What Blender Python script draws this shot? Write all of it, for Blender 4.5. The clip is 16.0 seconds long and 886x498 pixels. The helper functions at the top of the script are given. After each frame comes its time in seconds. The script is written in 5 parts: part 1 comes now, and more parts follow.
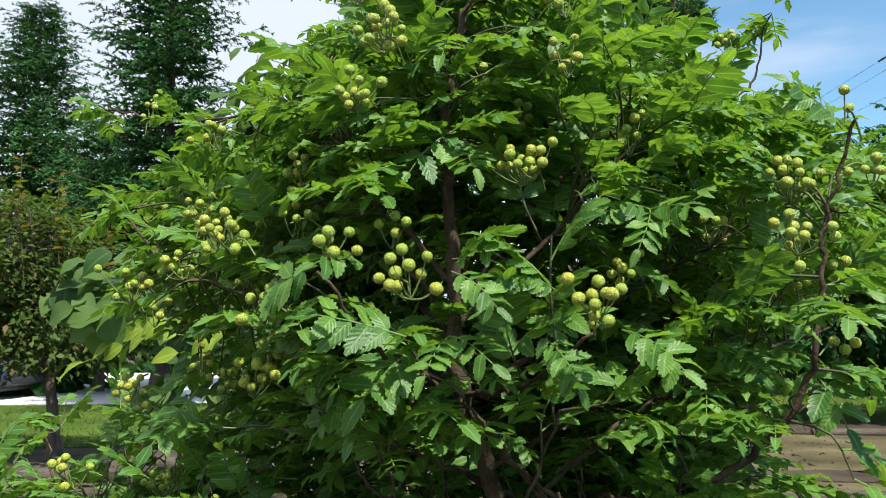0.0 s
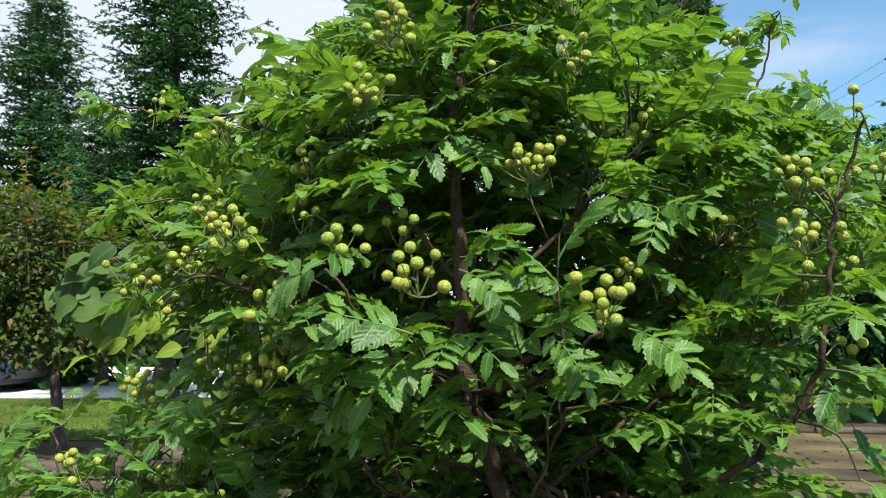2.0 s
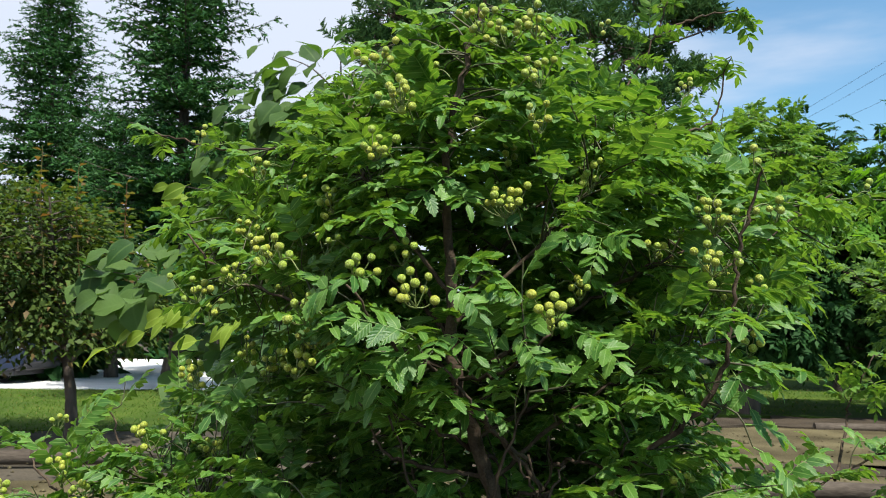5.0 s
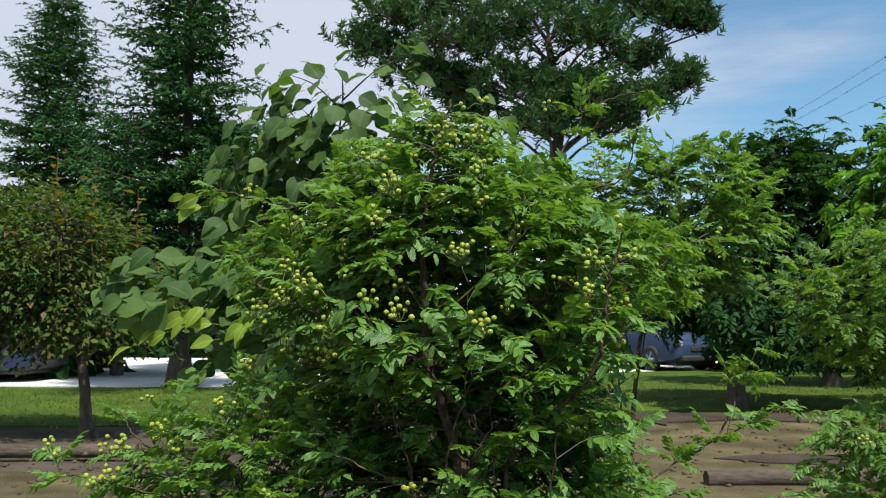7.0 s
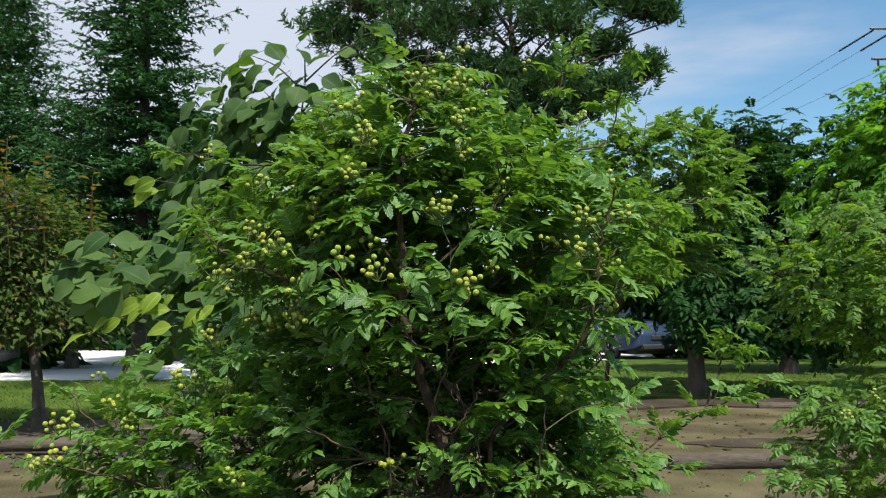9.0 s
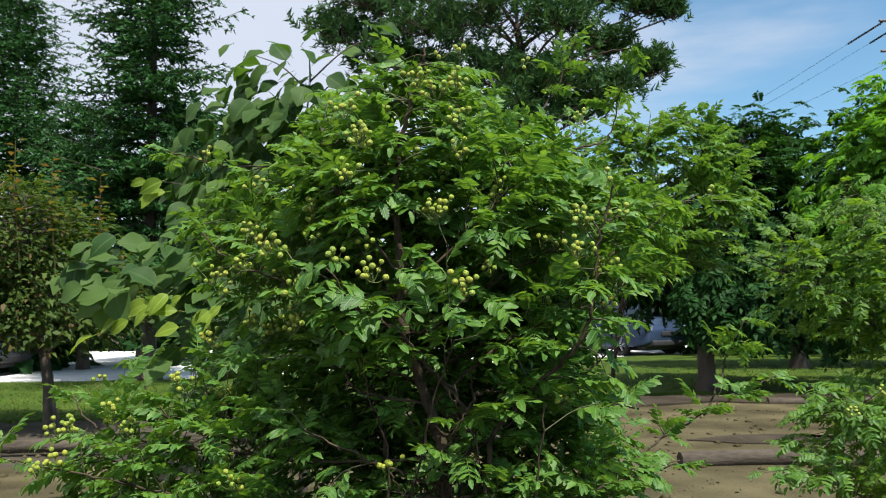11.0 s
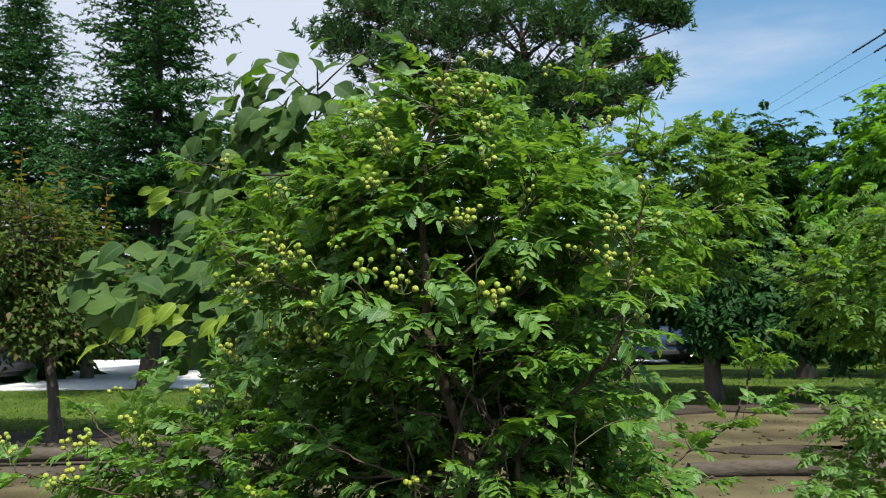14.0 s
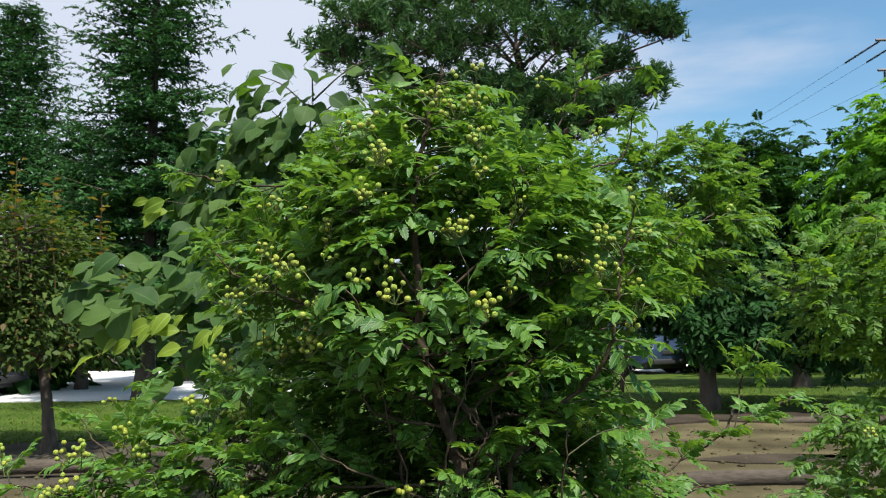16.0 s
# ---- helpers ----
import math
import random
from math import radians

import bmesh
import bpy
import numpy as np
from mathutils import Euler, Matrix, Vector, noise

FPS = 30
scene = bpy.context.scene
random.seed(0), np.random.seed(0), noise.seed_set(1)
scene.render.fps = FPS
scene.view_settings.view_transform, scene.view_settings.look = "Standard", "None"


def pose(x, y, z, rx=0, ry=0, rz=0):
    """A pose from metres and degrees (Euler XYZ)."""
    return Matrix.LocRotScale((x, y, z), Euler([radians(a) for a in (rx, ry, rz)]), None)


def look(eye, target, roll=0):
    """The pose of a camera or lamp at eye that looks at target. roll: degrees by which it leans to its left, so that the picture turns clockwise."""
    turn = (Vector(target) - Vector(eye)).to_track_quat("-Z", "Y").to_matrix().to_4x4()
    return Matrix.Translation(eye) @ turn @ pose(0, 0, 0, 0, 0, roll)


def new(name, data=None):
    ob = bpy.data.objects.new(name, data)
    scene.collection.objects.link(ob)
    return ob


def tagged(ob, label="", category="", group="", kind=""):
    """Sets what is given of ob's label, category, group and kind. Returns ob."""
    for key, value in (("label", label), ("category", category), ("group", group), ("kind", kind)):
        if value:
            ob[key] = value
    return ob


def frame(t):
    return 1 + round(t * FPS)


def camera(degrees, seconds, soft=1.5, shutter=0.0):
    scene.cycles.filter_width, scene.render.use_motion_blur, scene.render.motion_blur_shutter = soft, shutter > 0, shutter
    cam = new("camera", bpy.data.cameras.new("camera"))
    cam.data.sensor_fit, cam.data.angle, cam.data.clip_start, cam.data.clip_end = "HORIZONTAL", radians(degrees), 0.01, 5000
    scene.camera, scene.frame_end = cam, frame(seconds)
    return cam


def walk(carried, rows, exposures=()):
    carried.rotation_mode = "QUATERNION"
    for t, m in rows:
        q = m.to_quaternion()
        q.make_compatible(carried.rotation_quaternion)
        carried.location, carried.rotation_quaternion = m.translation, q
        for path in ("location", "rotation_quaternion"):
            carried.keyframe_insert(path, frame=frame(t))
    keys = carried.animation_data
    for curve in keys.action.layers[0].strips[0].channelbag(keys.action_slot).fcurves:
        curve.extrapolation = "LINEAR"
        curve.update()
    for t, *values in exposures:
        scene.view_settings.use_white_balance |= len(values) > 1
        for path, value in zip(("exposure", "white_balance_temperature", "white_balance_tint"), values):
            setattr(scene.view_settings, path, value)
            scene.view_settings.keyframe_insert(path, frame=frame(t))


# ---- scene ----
cam = camera(58.0, 16.0, soft=0.6)
# a phone lens, focused on the front of the bush
cam.data.dof.use_dof = True
cam.data.dof.focus_distance = 0.82
cam.data.dof.aperture_fstop = cam.data.lens / 1000 / 0.0013
PATH = [
    (0, (0.0125, -0.0807, 1.1126), (-0.1119, 1.9028, 1.3366), -0.42),
    (0.5, (0.0119, -0.0829, 1.1161), (-0.1148, 1.9007, 1.3379), -0.39),
    (1, (0.01, -0.0826, 1.115), (-0.1199, 1.9011, 1.3339), -0.33),
    (1.5, (0.009, -0.0818, 1.1146), (-0.1222, 1.902, 1.3317), -0.20),
    (2, (0.0103, -0.0815, 1.1136), (-0.1235, 1.9025, 1.3277), -0.07),
    (2.5, (0.0121, -0.0822, 1.1138), (-0.1242, 1.9016, 1.3275), 0.08),
    (3, (0.0118, -0.0825, 1.1146), (-0.1265, 1.9013, 1.3275), 0.15),
    (3.5, (0.0122, -0.0852, 1.1149), (-0.1296, 1.8984, 1.3279), 0.19),
    (4, (0.0183, -0.0922, 1.115), (-0.1254, 1.8915, 1.326), 0.27),
    (4.2, (0.0227, -0.1141, 1.1176), (-0.1231, 1.8696, 1.3267), 0.42),
    (6.3, (0.0482, -0.4106, 1.1178), (-0.1083, 1.574, 1.3093), 0.14),
    (6.5, (0.0665, -0.4466, 1.1092), (-0.0879, 1.5381, 1.3017), 0.13),
    (7, (0.0869, -0.579, 1.1262), (-0.0631, 1.4058, 1.3213), 0.14),
    (7.5, (0.0554, -0.5841, 1.1192), (-0.0888, 1.4011, 1.3147), 0.27),
    (8, (0.0248, -0.5243, 1.1), (-0.0648, 1.4645, 1.2921), 0.01),
    (8.5, (0.0453, -0.5087, 1.0988), (-0.0153, 1.4818, 1.2831), 0.05),
    (9, (0.0605, -0.5017, 1.0938), (0.0057, 1.49, 1.2677), -0.17),
    (11.5, (0.0741, -0.4927, 1.0972), (-0.0094, 1.4984, 1.2659), -0.76),
    (12, (0.0656, -0.4835, 1.0947), (-0.0259, 1.5072, 1.2642), -0.71),
    (12.5, (0.0607, -0.4771, 1.0946), (-0.0323, 1.5131, 1.2683), -0.73),
    (13, (0.0547, -0.4813, 1.0947), (-0.0391, 1.5087, 1.2716), -0.70),
    (13.5, (0.0516, -0.4813, 1.0991), (-0.0377, 1.5083, 1.2825), -0.61),
    (14, (0.0458, -0.476, 1.101), (-0.0389, 1.5131, 1.2915), -0.61),
    (14.5, (0.0492, -0.4723, 1.101), (-0.0324, 1.5163, 1.2978), -0.62),
    (15, (0.0522, -0.4763, 1.1014), (-0.0256, 1.5119, 1.304), -0.69),
    (15.5, (0.054, -0.4769, 1.1), (-0.0203, 1.5109, 1.3079), -0.84),
    (16, (0.0499, -0.4841, 1.1007), (-0.0235, 1.503, 1.3157), -0.78),
]
walk(cam, [(t, look(eye, target, roll)) for t, eye, target, roll in PATH], [(0, 0.8), (4.2, 0.8), (6.3, 0.4), (8, 0.42), (11.5, 0.53), (16, 0.53)])

# ---- world, sun, exposure ----
SUN_EL, SUN_AZ = radians(60), radians(142)
world = bpy.data.worlds.new("sky")
scene.world = world
world.use_nodes = True
wn, wl = world.node_tree.nodes, world.node_tree.links
wn.clear()
w_out, w_bg = wn.new("ShaderNodeOutputWorld"), wn.new("ShaderNodeBackground")
sky = wn.new("ShaderNodeTexSky")
sky.sky_type, sky.sun_disc, sky.sun_elevation, sky.sun_rotation = "NISHITA", False, SUN_EL, SUN_AZ
sky.air_density, sky.dust_density, sky.ozone_density = 1.0, 0.3, 1.6
w_co, w_map = wn.new("ShaderNodeTexCoord"), wn.new("ShaderNodeMapping")
w_map.inputs["Rotation"].default_value = (0.0, radians(-24), radians(10))
w_map.inputs["Scale"].default_value = (1.1, 1.6, 5.5)
w_cloud = wn.new("ShaderNodeTexNoise")
w_cloud.inputs["Scale"].default_value, w_cloud.inputs["Detail"].default_value, w_cloud.inputs["Roughness"].default_value = 1.5, 7.0, 0.52
w_big = wn.new("ShaderNodeSeparateXYZ")
w_lean = wn.new("ShaderNodeMath")
w_lean.operation = "MULTIPLY_ADD"
w_lean.inputs[1].default_value, w_lean.inputs[2].default_value = -0.5, 0.11
w_sum = wn.new("ShaderNodeMath")
w_sum.operation = "ADD"
w_ramp = wn.new("ShaderNodeMapRange")
w_ramp.inputs["From Min"].default_value, w_ramp.inputs["From Max"].default_value = 0.4, 0.72
w_ramp.interpolation_type = "SMOOTHSTEP"
w_mix = wn.new("ShaderNodeMix")
w_mix.data_type = "RGBA"
w_mix.inputs["B"].default_value = (4.2, 4.65, 5.5, 1)
wl.new(w_co.outputs["Generated"], w_map.inputs["Vector"])
wl.new(w_map.outputs["Vector"], w_cloud.inputs["Vector"])
wl.new(w_co.outputs["Generated"], w_big.inputs[0])
wl.new(w_big.outputs["X"], w_lean.inputs[0])
wl.new(w_cloud.outputs["Fac"], w_sum.inputs[0])
wl.new(w_lean.outputs[0], w_sum.inputs[1])
wl.new(w_sum.outputs[0], w_ramp.inputs["Value"])
wl.new(w_ramp.outputs[0], w_mix.inputs["Factor"])
w_hue = wn.new("ShaderNodeMix")
w_hue.data_type, w_hue.blend_type = "RGBA", "MULTIPLY"
w_hue.inputs["Factor"].default_value, w_hue.inputs["B"].default_value = 1.0, (0.8, 1.03, 1.03, 1)
wl.new(sky.outputs["Color"], w_hue.inputs["A"])
wl.new(w_hue.outputs["Result"], w_mix.inputs["A"])
wl.new(w_mix.outputs["Result"], w_bg.inputs["Color"])
wl.new(w_bg.outputs[0], w_out.inputs["Surface"])
w_bg.inputs["Strength"].default_value = 0.115
sun = new("sun", bpy.data.lights.new("sun", "SUN"))
sun.data.energy, sun.data.angle, sun.data.color = 5.3, radians(1.5), (1.0, 0.96, 0.88)
sun.matrix_world = look((0, 0, 0), (-math.sin(SUN_AZ) * math.cos(SUN_EL), -math.cos(SUN_AZ) * math.cos(SUN_EL), -math.sin(SUN_EL)))


# ---- materials ----
def node_mat(name):
    m = bpy.data.materials.new(name)
    m.use_nodes = True
    t = m.node_tree
    return m, t.nodes, t.links, t.nodes["Principled BSDF"]


def mottled(name, dark, light, scale=8.0, rough=0.8, bump=0.3, fine=60.0, metal=0.0, stretch=(1, 1, 1), spec=0.5):
    """A surface with two scales of noise in its colour and a fine relief."""
    m, n, l, p = node_mat(name)
    co, mp = n.new("ShaderNodeTexCoord"), n.new("ShaderNodeMapping")
    mp.inputs["Scale"].default_value = stretch
    a, b = n.new("ShaderNodeTexNoise"), n.new("ShaderNodeTexNoise")
    a.inputs["Scale"].default_value, a.inputs["Detail"].default_value = scale, 6
    b.inputs["Scale"].default_value, b.inputs["Detail"].default_value = fine, 4
    add = n.new("ShaderNodeMath")
    add.operation = "MULTIPLY_ADD"
    add.inputs[1].default_value = 0.45
    ramp, mix, bp = n.new("ShaderNodeMapRange"), n.new("ShaderNodeMix"), n.new("ShaderNodeBump")
    ramp.inputs["From Min"].default_value, ramp.inputs["From Max"].default_value = 0.5, 0.95
    mix.data_type = "RGBA"
    mix.inputs["A"].default_value, mix.inputs["B"].default_value = (*dark, 1), (*light, 1)
    bp.inputs["Strength"].default_value, bp.inputs["Distance"].default_value = bump, 0.5 / fine
    l.new(co.outputs["Object"], mp.inputs[0])
    for q in (a, b):
        l.new(mp.outputs[0], q.inputs["Vector"])
    l.new(b.outputs["Fac"], add.inputs[0])
    l.new(a.outputs["Fac"], add.inputs[2])
    l.new(add.outputs[0], ramp.inputs["Value"])
    l.new(ramp.outputs[0], mix.inputs["Factor"])
    l.new(mix.outputs["Result"], p.inputs["Base Color"])
    l.new(b.outputs["Fac"], bp.inputs["Height"])
    l.new(bp.outputs[0], p.inputs["Normal"])
    p.inputs["Roughness"].default_value, p.inputs["Metallic"].default_value = rough, metal
    p.inputs["Specular IOR Level"].default_value = spec
    return m


def leafy(name, dark, light, rough=0.45, through_light=0.25, veins=False, rib=(0.3, 0.4, 0.08), spec=0.3, odd=None, odd_share=0.0, glow=(1.9, 1.85, 0.6)):
    """Leaf blade: colour varies from leaf to leaf, some light passes through; veins by the blade's own coordinates."""
    m, n, l, p = node_mat(name)
    geo, info = n.new("ShaderNodeNewGeometry"), n.new("ShaderNodeObjectInfo")
    add, fr = n.new("ShaderNodeMath"), n.new("ShaderNodeMath")
    add.operation, fr.operation = "ADD", "FRACT"
    l.new(geo.outputs["Random Per Island"], add.inputs[0])
    l.new(info.outputs["Random"], add.inputs[1])
    l.new(add.outputs[0], fr.inputs[0])
    mix = n.new("ShaderNodeMix")
    mix.data_type = "RGBA"
    mix.inputs["A"].default_value, mix.inputs["B"].default_value = (*dark, 1), (*light, 1)
    l.new(fr.outputs[0], mix.inputs["Factor"])
    col = mix.outputs["Result"]
    co = n.new("ShaderNodeTexCoord")
    ns = n.new("ShaderNodeTexNoise")
    ns.inputs["Scale"].default_value, ns.inputs["Detail"].default_value = (90 if veins else 3), 3
    l.new(co.outputs["Object"], ns.inputs["Vector"])
    hs, sv = n.new("ShaderNodeHueSaturation"), n.new("ShaderNodeMapRange")
    sv.inputs["To Min"].default_value, sv.inputs["To Max"].default_value = 0.7, 1.3
    l.new(ns.outputs["Fac"], sv.inputs["Value"])
    l.new(sv.outputs[0], hs.inputs["Value"])
    l.new(col, hs.inputs["Color"])
    col = hs.outputs[0]
    if odd:
        gt, om = n.new("ShaderNodeMath"), n.new("ShaderNodeMix")
        gt.operation, gt.inputs[1].default_value, om.data_type = "GREATER_THAN", 1 - odd_share, "RGBA"
        om.inputs["B"].default_value = (*odd, 1)
        l.new(fr.outputs[0], gt.inputs[0])
        l.new(gt.outputs[0], om.inputs["Factor"])
        l.new(col, om.inputs["A"])
        col = om.outputs["Result"]
    if veins:
        uv, sp = n.new("ShaderNodeUVMap"), n.new("ShaderNodeSeparateXYZ")
        l.new(uv.outputs[0], sp.inputs[0])
        off, ab = n.new("ShaderNodeMath"), n.new("ShaderNodeMath")
        off.operation, off.inputs[1].default_value, ab.operation = "SUBTRACT", 0.5, "ABSOLUTE"
        l.new(sp.outputs["X"], off.inputs[0])
        l.new(off.outputs[0], ab.inputs[0])
        mid = n.new("ShaderNodeMapRange")
        for key, v in (("From Min", 0.02), ("From Max", 0.06), ("To Min", 1.0), ("To Max", 0.0)):
            mid.inputs[key].default_value = v
        l.new(ab.outputs[0], mid.inputs["Value"])
        edge = n.new("ShaderNodeMapRange")
        for key, v in (("From Min", 0.42), ("From Max", 0.48), ("To Min", 0.0), ("To Max", 0.75)):
            edge.inputs[key].default_value = v
        l.new(ab.outputs[0], edge.inputs["Value"])
        mx = n.new("ShaderNodeMath")
        mx.operation = "MAXIMUM"
        l.new(mid.outputs[0], mx.inputs[0])
        l.new(edge.outputs[0], mx.inputs[1])
        rm = n.new("ShaderNodeMix")
        rm.data_type = "RGBA"
        rm.inputs["B"].default_value = (*rib, 1)
        sc = n.new("ShaderNodeMath")
        sc.operation, sc.inputs[1].default_value = "MULTIPLY", 0.5
        l.new(mx.outputs[0], sc.inputs[0])
        l.new(sc.outputs[0], rm.inputs["Factor"])
        l.new(col, rm.inputs["A"])
        col = rm.outputs["Result"]
        # side veins sweep towards the tip
        ph, sn = n.new("ShaderNodeMath"), n.new("ShaderNodeMath")
        ph.operation, ph.inputs[1].default_value = "MULTIPLY_ADD", -0.55
        l.new(ab.outputs[0], ph.inputs[0])
        l.new(sp.outputs["Y"], ph.inputs[2])
        k = n.new("ShaderNodeMath")
        k.operation, k.inputs[1].default_value = "MULTIPLY", 44.0
        l.new(ph.outputs[0], k.inputs[0])
        sn.operation = "SINE"
        l.new(k.outputs[0], sn.inputs[0])
        hm = n.new("ShaderNodeMath")
        hm.operation, hm.inputs[1].default_value = "MULTIPLY_ADD", -2.0
        l.new(mid.outputs[0], hm.inputs[0])
        l.new(sn.outputs[0], hm.inputs[2])
        bp = n.new("ShaderNodeBump")
        bp.inputs["Strength"].default_value, bp.inputs["Distance"].default_value = 0.2, 0.0006
        l.new(hm.outputs[0], bp.inputs["Height"])
        l.new(bp.outputs[0], p.inputs["Normal"])
    l.new(col, p.inputs["Base Color"])
    p.inputs["Roughness"].default_value, p.inputs["Specular IOR Level"].default_value = rough, spec
    tr, ms = n.new("ShaderNodeBsdfTranslucent"), n.new("ShaderNodeMixShader")
    br = n.new("ShaderNodeMix")
    br.data_type, br.blend_type = "RGBA", "MULTIPLY"
    br.inputs["Factor"].default_value, br.inputs["B"].default_value = 1.0, (*glow, 1)
    l.new(col, br.inputs["A"])
    l.new(br.outputs["Result"], tr.inputs["Color"])
    ms.inputs[0].default_value = through_light
    l.new(p.outputs[0], ms.inputs[1])
    l.new(tr.outputs[0], ms.inputs[2])
    l.new(ms.outputs[0], n["Material Output"].inputs["Surface"])
    return m


def berry_mat(name, dark, light):
    """Pepper fruit: yellow-green skin with small dark oil pits."""
    m, n, l, p = node_mat(name)
    co, info = n.new("ShaderNodeTexCoord"), n.new("ShaderNodeObjectInfo")
    vo = n.new("ShaderNodeTexVoronoi")
    vo.inputs["Scale"].default_value = 7.5
    l.new(co.outputs["Object"], vo.inputs["Vector"])
    mr = n.new("ShaderNodeMapRange")
    mr.inputs["From Min"].default_value, mr.inputs["From Max"].default_value = 0.12, 0.6
    l.new(vo.outputs["Distance"], mr.inputs["Value"])
    a, b = n.new("ShaderNodeMix"), n.new("ShaderNodeMix")
    a.data_type = b.data_type = "RGBA"
    a.inputs["A"].default_value, a.inputs["B"].default_value = (*light, 1), (light[0] * 0.7, light[1] * 0.95, light[2], 1)
    l.new(info.outputs["Random"], a.inputs["Factor"])
    b.inputs["A"].default_value = (*dark, 1)
    l.new(a.outputs["Result"], b.inputs["B"])
    l.new(mr.outputs[0], b.inputs["Factor"])
    l.new(b.outputs["Result"], p.inputs["Base Color"])
    bp = n.new("ShaderNodeBump")
    bp.inputs["Strength"].default_value, bp.inputs["Distance"].default_value = 0.8, 0.0006
    l.new(mr.outputs[0], bp.inputs["Height"])
    l.new(bp.outputs[0], p.inputs["Normal"])
    p.inputs["Roughness"].default_value = 0.38
    return m


M_LEAF = leafy("pepper_leaf", (0.04, 0.122, 0.021), (0.112, 0.23, 0.033), 0.45, 0.34, spec=0.36, glow=(2.3, 2.0, 0.8), veins=True, rib=(0.25, 0.37, 0.12))
M_LEAFY = leafy("light_pepper_leaf", (0.036, 0.1, 0.016), (0.115, 0.22, 0.032), 0.5, 0.42, spec=0.28, glow=(2.5, 2.2, 0.7), veins=True, rib=(0.2, 0.31, 0.08))
M_BARK = mottled("pepper_bark", (0.02, 0.014, 0.01), (0.095, 0.068, 0.045), 60, 0.9, 0.9, 500, spec=0.15)
M_TWIG = mottled("green_twig", (0.025, 0.025, 0.01), (0.07, 0.07, 0.025), 80, 0.7, 0.4, 600)
M_STALK = mottled("berry_stalk", (0.06, 0.09, 0.016), (0.12, 0.15, 0.03), 80, 0.55, 0.2, 600)
M_BERRY = berry_mat("pepper_berry", (0.14, 0.18, 0.015), (0.42, 0.43, 0.05))
M_MAGN = leafy("big_leaf", (0.028, 0.066, 0.02), (0.08, 0.138, 0.036), 0.55, 0.3, veins=True, rib=(0.09, 0.15, 0.045), spec=0.12, glow=(1.9, 2.2, 0.7))
M_MAGY = leafy("young_big_leaf", (0.12, 0.2, 0.02), (0.22, 0.31, 0.035), 0.5, 0.45, veins=True, rib=(0.4, 0.5, 0.12))
M_BRONZE = leafy("bronze_green_leaf", (0.026, 0.054, 0.013), (0.095, 0.14, 0.034), 0.5, 0.3, odd=(0.12, 0.085, 0.035), odd_share=0.06, spec=0.1)
M_RED = leafy("red_young_leaf", (0.14, 0.07, 0.035), (0.12, 0.125, 0.045), 0.5, 0.35)
M_FIR = leafy("fir_needle", (0.012, 0.05, 0.016), (0.052, 0.138, 0.036), 0.6, 0.1, spec=0.12)
M_PINE = leafy("pine_needle", (0.02, 0.065, 0.02), (0.075, 0.15, 0.045), 0.6, 0.12, spec=0.12)
M_WALNUT = leafy("walnut_leaf", (0.05, 0.15, 0.018), (0.14, 0.3, 0.032), 0.55, 0.4, spec=0.15)
# Dark green with the deep shade under the back trees mixed into it.
M_SHADE = leafy("dense_shaded_leaf", (0.01, 0.04, 0.01), (0.032, 0.09, 0.022), 0.6, 0.2, spec=0.1)
M_TRUNK = mottled("tree_bark", (0.026, 0.02, 0.015), (0.095, 0.072, 0.054), 9, 0.9, 0.9, 60, stretch=(1, 1, 0.25))
M_REDBARK = mottled("pine_bark", (0.04, 0.028, 0.022), (0.12, 0.085, 0.062), 7, 0.9, 0.9, 50, stretch=(1, 1, 0.3))
M_SOIL = mottled("bare_soil", (0.03, 0.026, 0.019), (0.092, 0.078, 0.057), 1.6, 0.95, 0.6, 45, spec=0.12)
# Dark tone shared by the soil edge and the hollow's painted shadow.
M_SOIL_SHADE = mottled("dark_soil_and_shade", (0.026, 0.02, 0.014), (0.066, 0.052, 0.036), 2.2, 0.9, 0.8, 50, spec=0.12)
# The dark end of the mottling doubles as patches of shade on sand.
M_SAND = mottled("sand", (0.036, 0.029, 0.014), (0.128, 0.108, 0.057), 1.6, 0.95, 0.6, 60, spec=0.12)
M_LAWN = mottled("lawn", (0.028, 0.057, 0.008), (0.074, 0.112, 0.015), 1.1, 0.95, 0.4, 40, spec=0.12)
M_BLADE = leafy("grass_blade", (0.032, 0.076, 0.008), (0.068, 0.13, 0.016), 0.6, 0.3, odd=(0.19, 0.16, 0.07), odd_share=0.1, spec=0.08)
M_LOG = mottled("weathered_log", (0.035, 0.028, 0.022), (0.12, 0.098, 0.076), 4, 0.9, 0.7, 50, stretch=(0.3, 1, 1), spec=0.12)
M_PAVE = mottled("pale_concrete", (0.62, 0.61, 0.59), (0.78, 0.77, 0.75), 1.2, 0.9, 0.3, 60)
# Blue-grey made darker, with the tree shade over the car put in.
M_CARP = mottled("blue_grey_paint", (0.028, 0.046, 0.095), (0.038, 0.06, 0.115), 3, 0.28, 0.02, 200, metal=0.3)
M_NAVY = mottled("navy_paint", (0.01, 0.014, 0.03), (0.016, 0.022, 0.045), 3, 0.3, 0.02, 200, metal=0.2)
M_GLASS = mottled("dark_glass", (0.012, 0.016, 0.02), (0.02, 0.026, 0.03), 3, 0.06, 0.0, 50)
M_TYRE = mottled("rubber", (0.012, 0.012, 0.013), (0.03, 0.03, 0.03), 20, 0.85, 0.4, 200)
M_RIM = mottled("alloy", (0.35, 0.36, 0.38), (0.5, 0.51, 0.53), 20, 0.35, 0.1, 200, metal=0.8)
M_LAMP = mottled("lamp_lens", (0.1, 0.11, 0.13), (0.2, 0.21, 0.24), 20, 0.12, 0.1, 100)
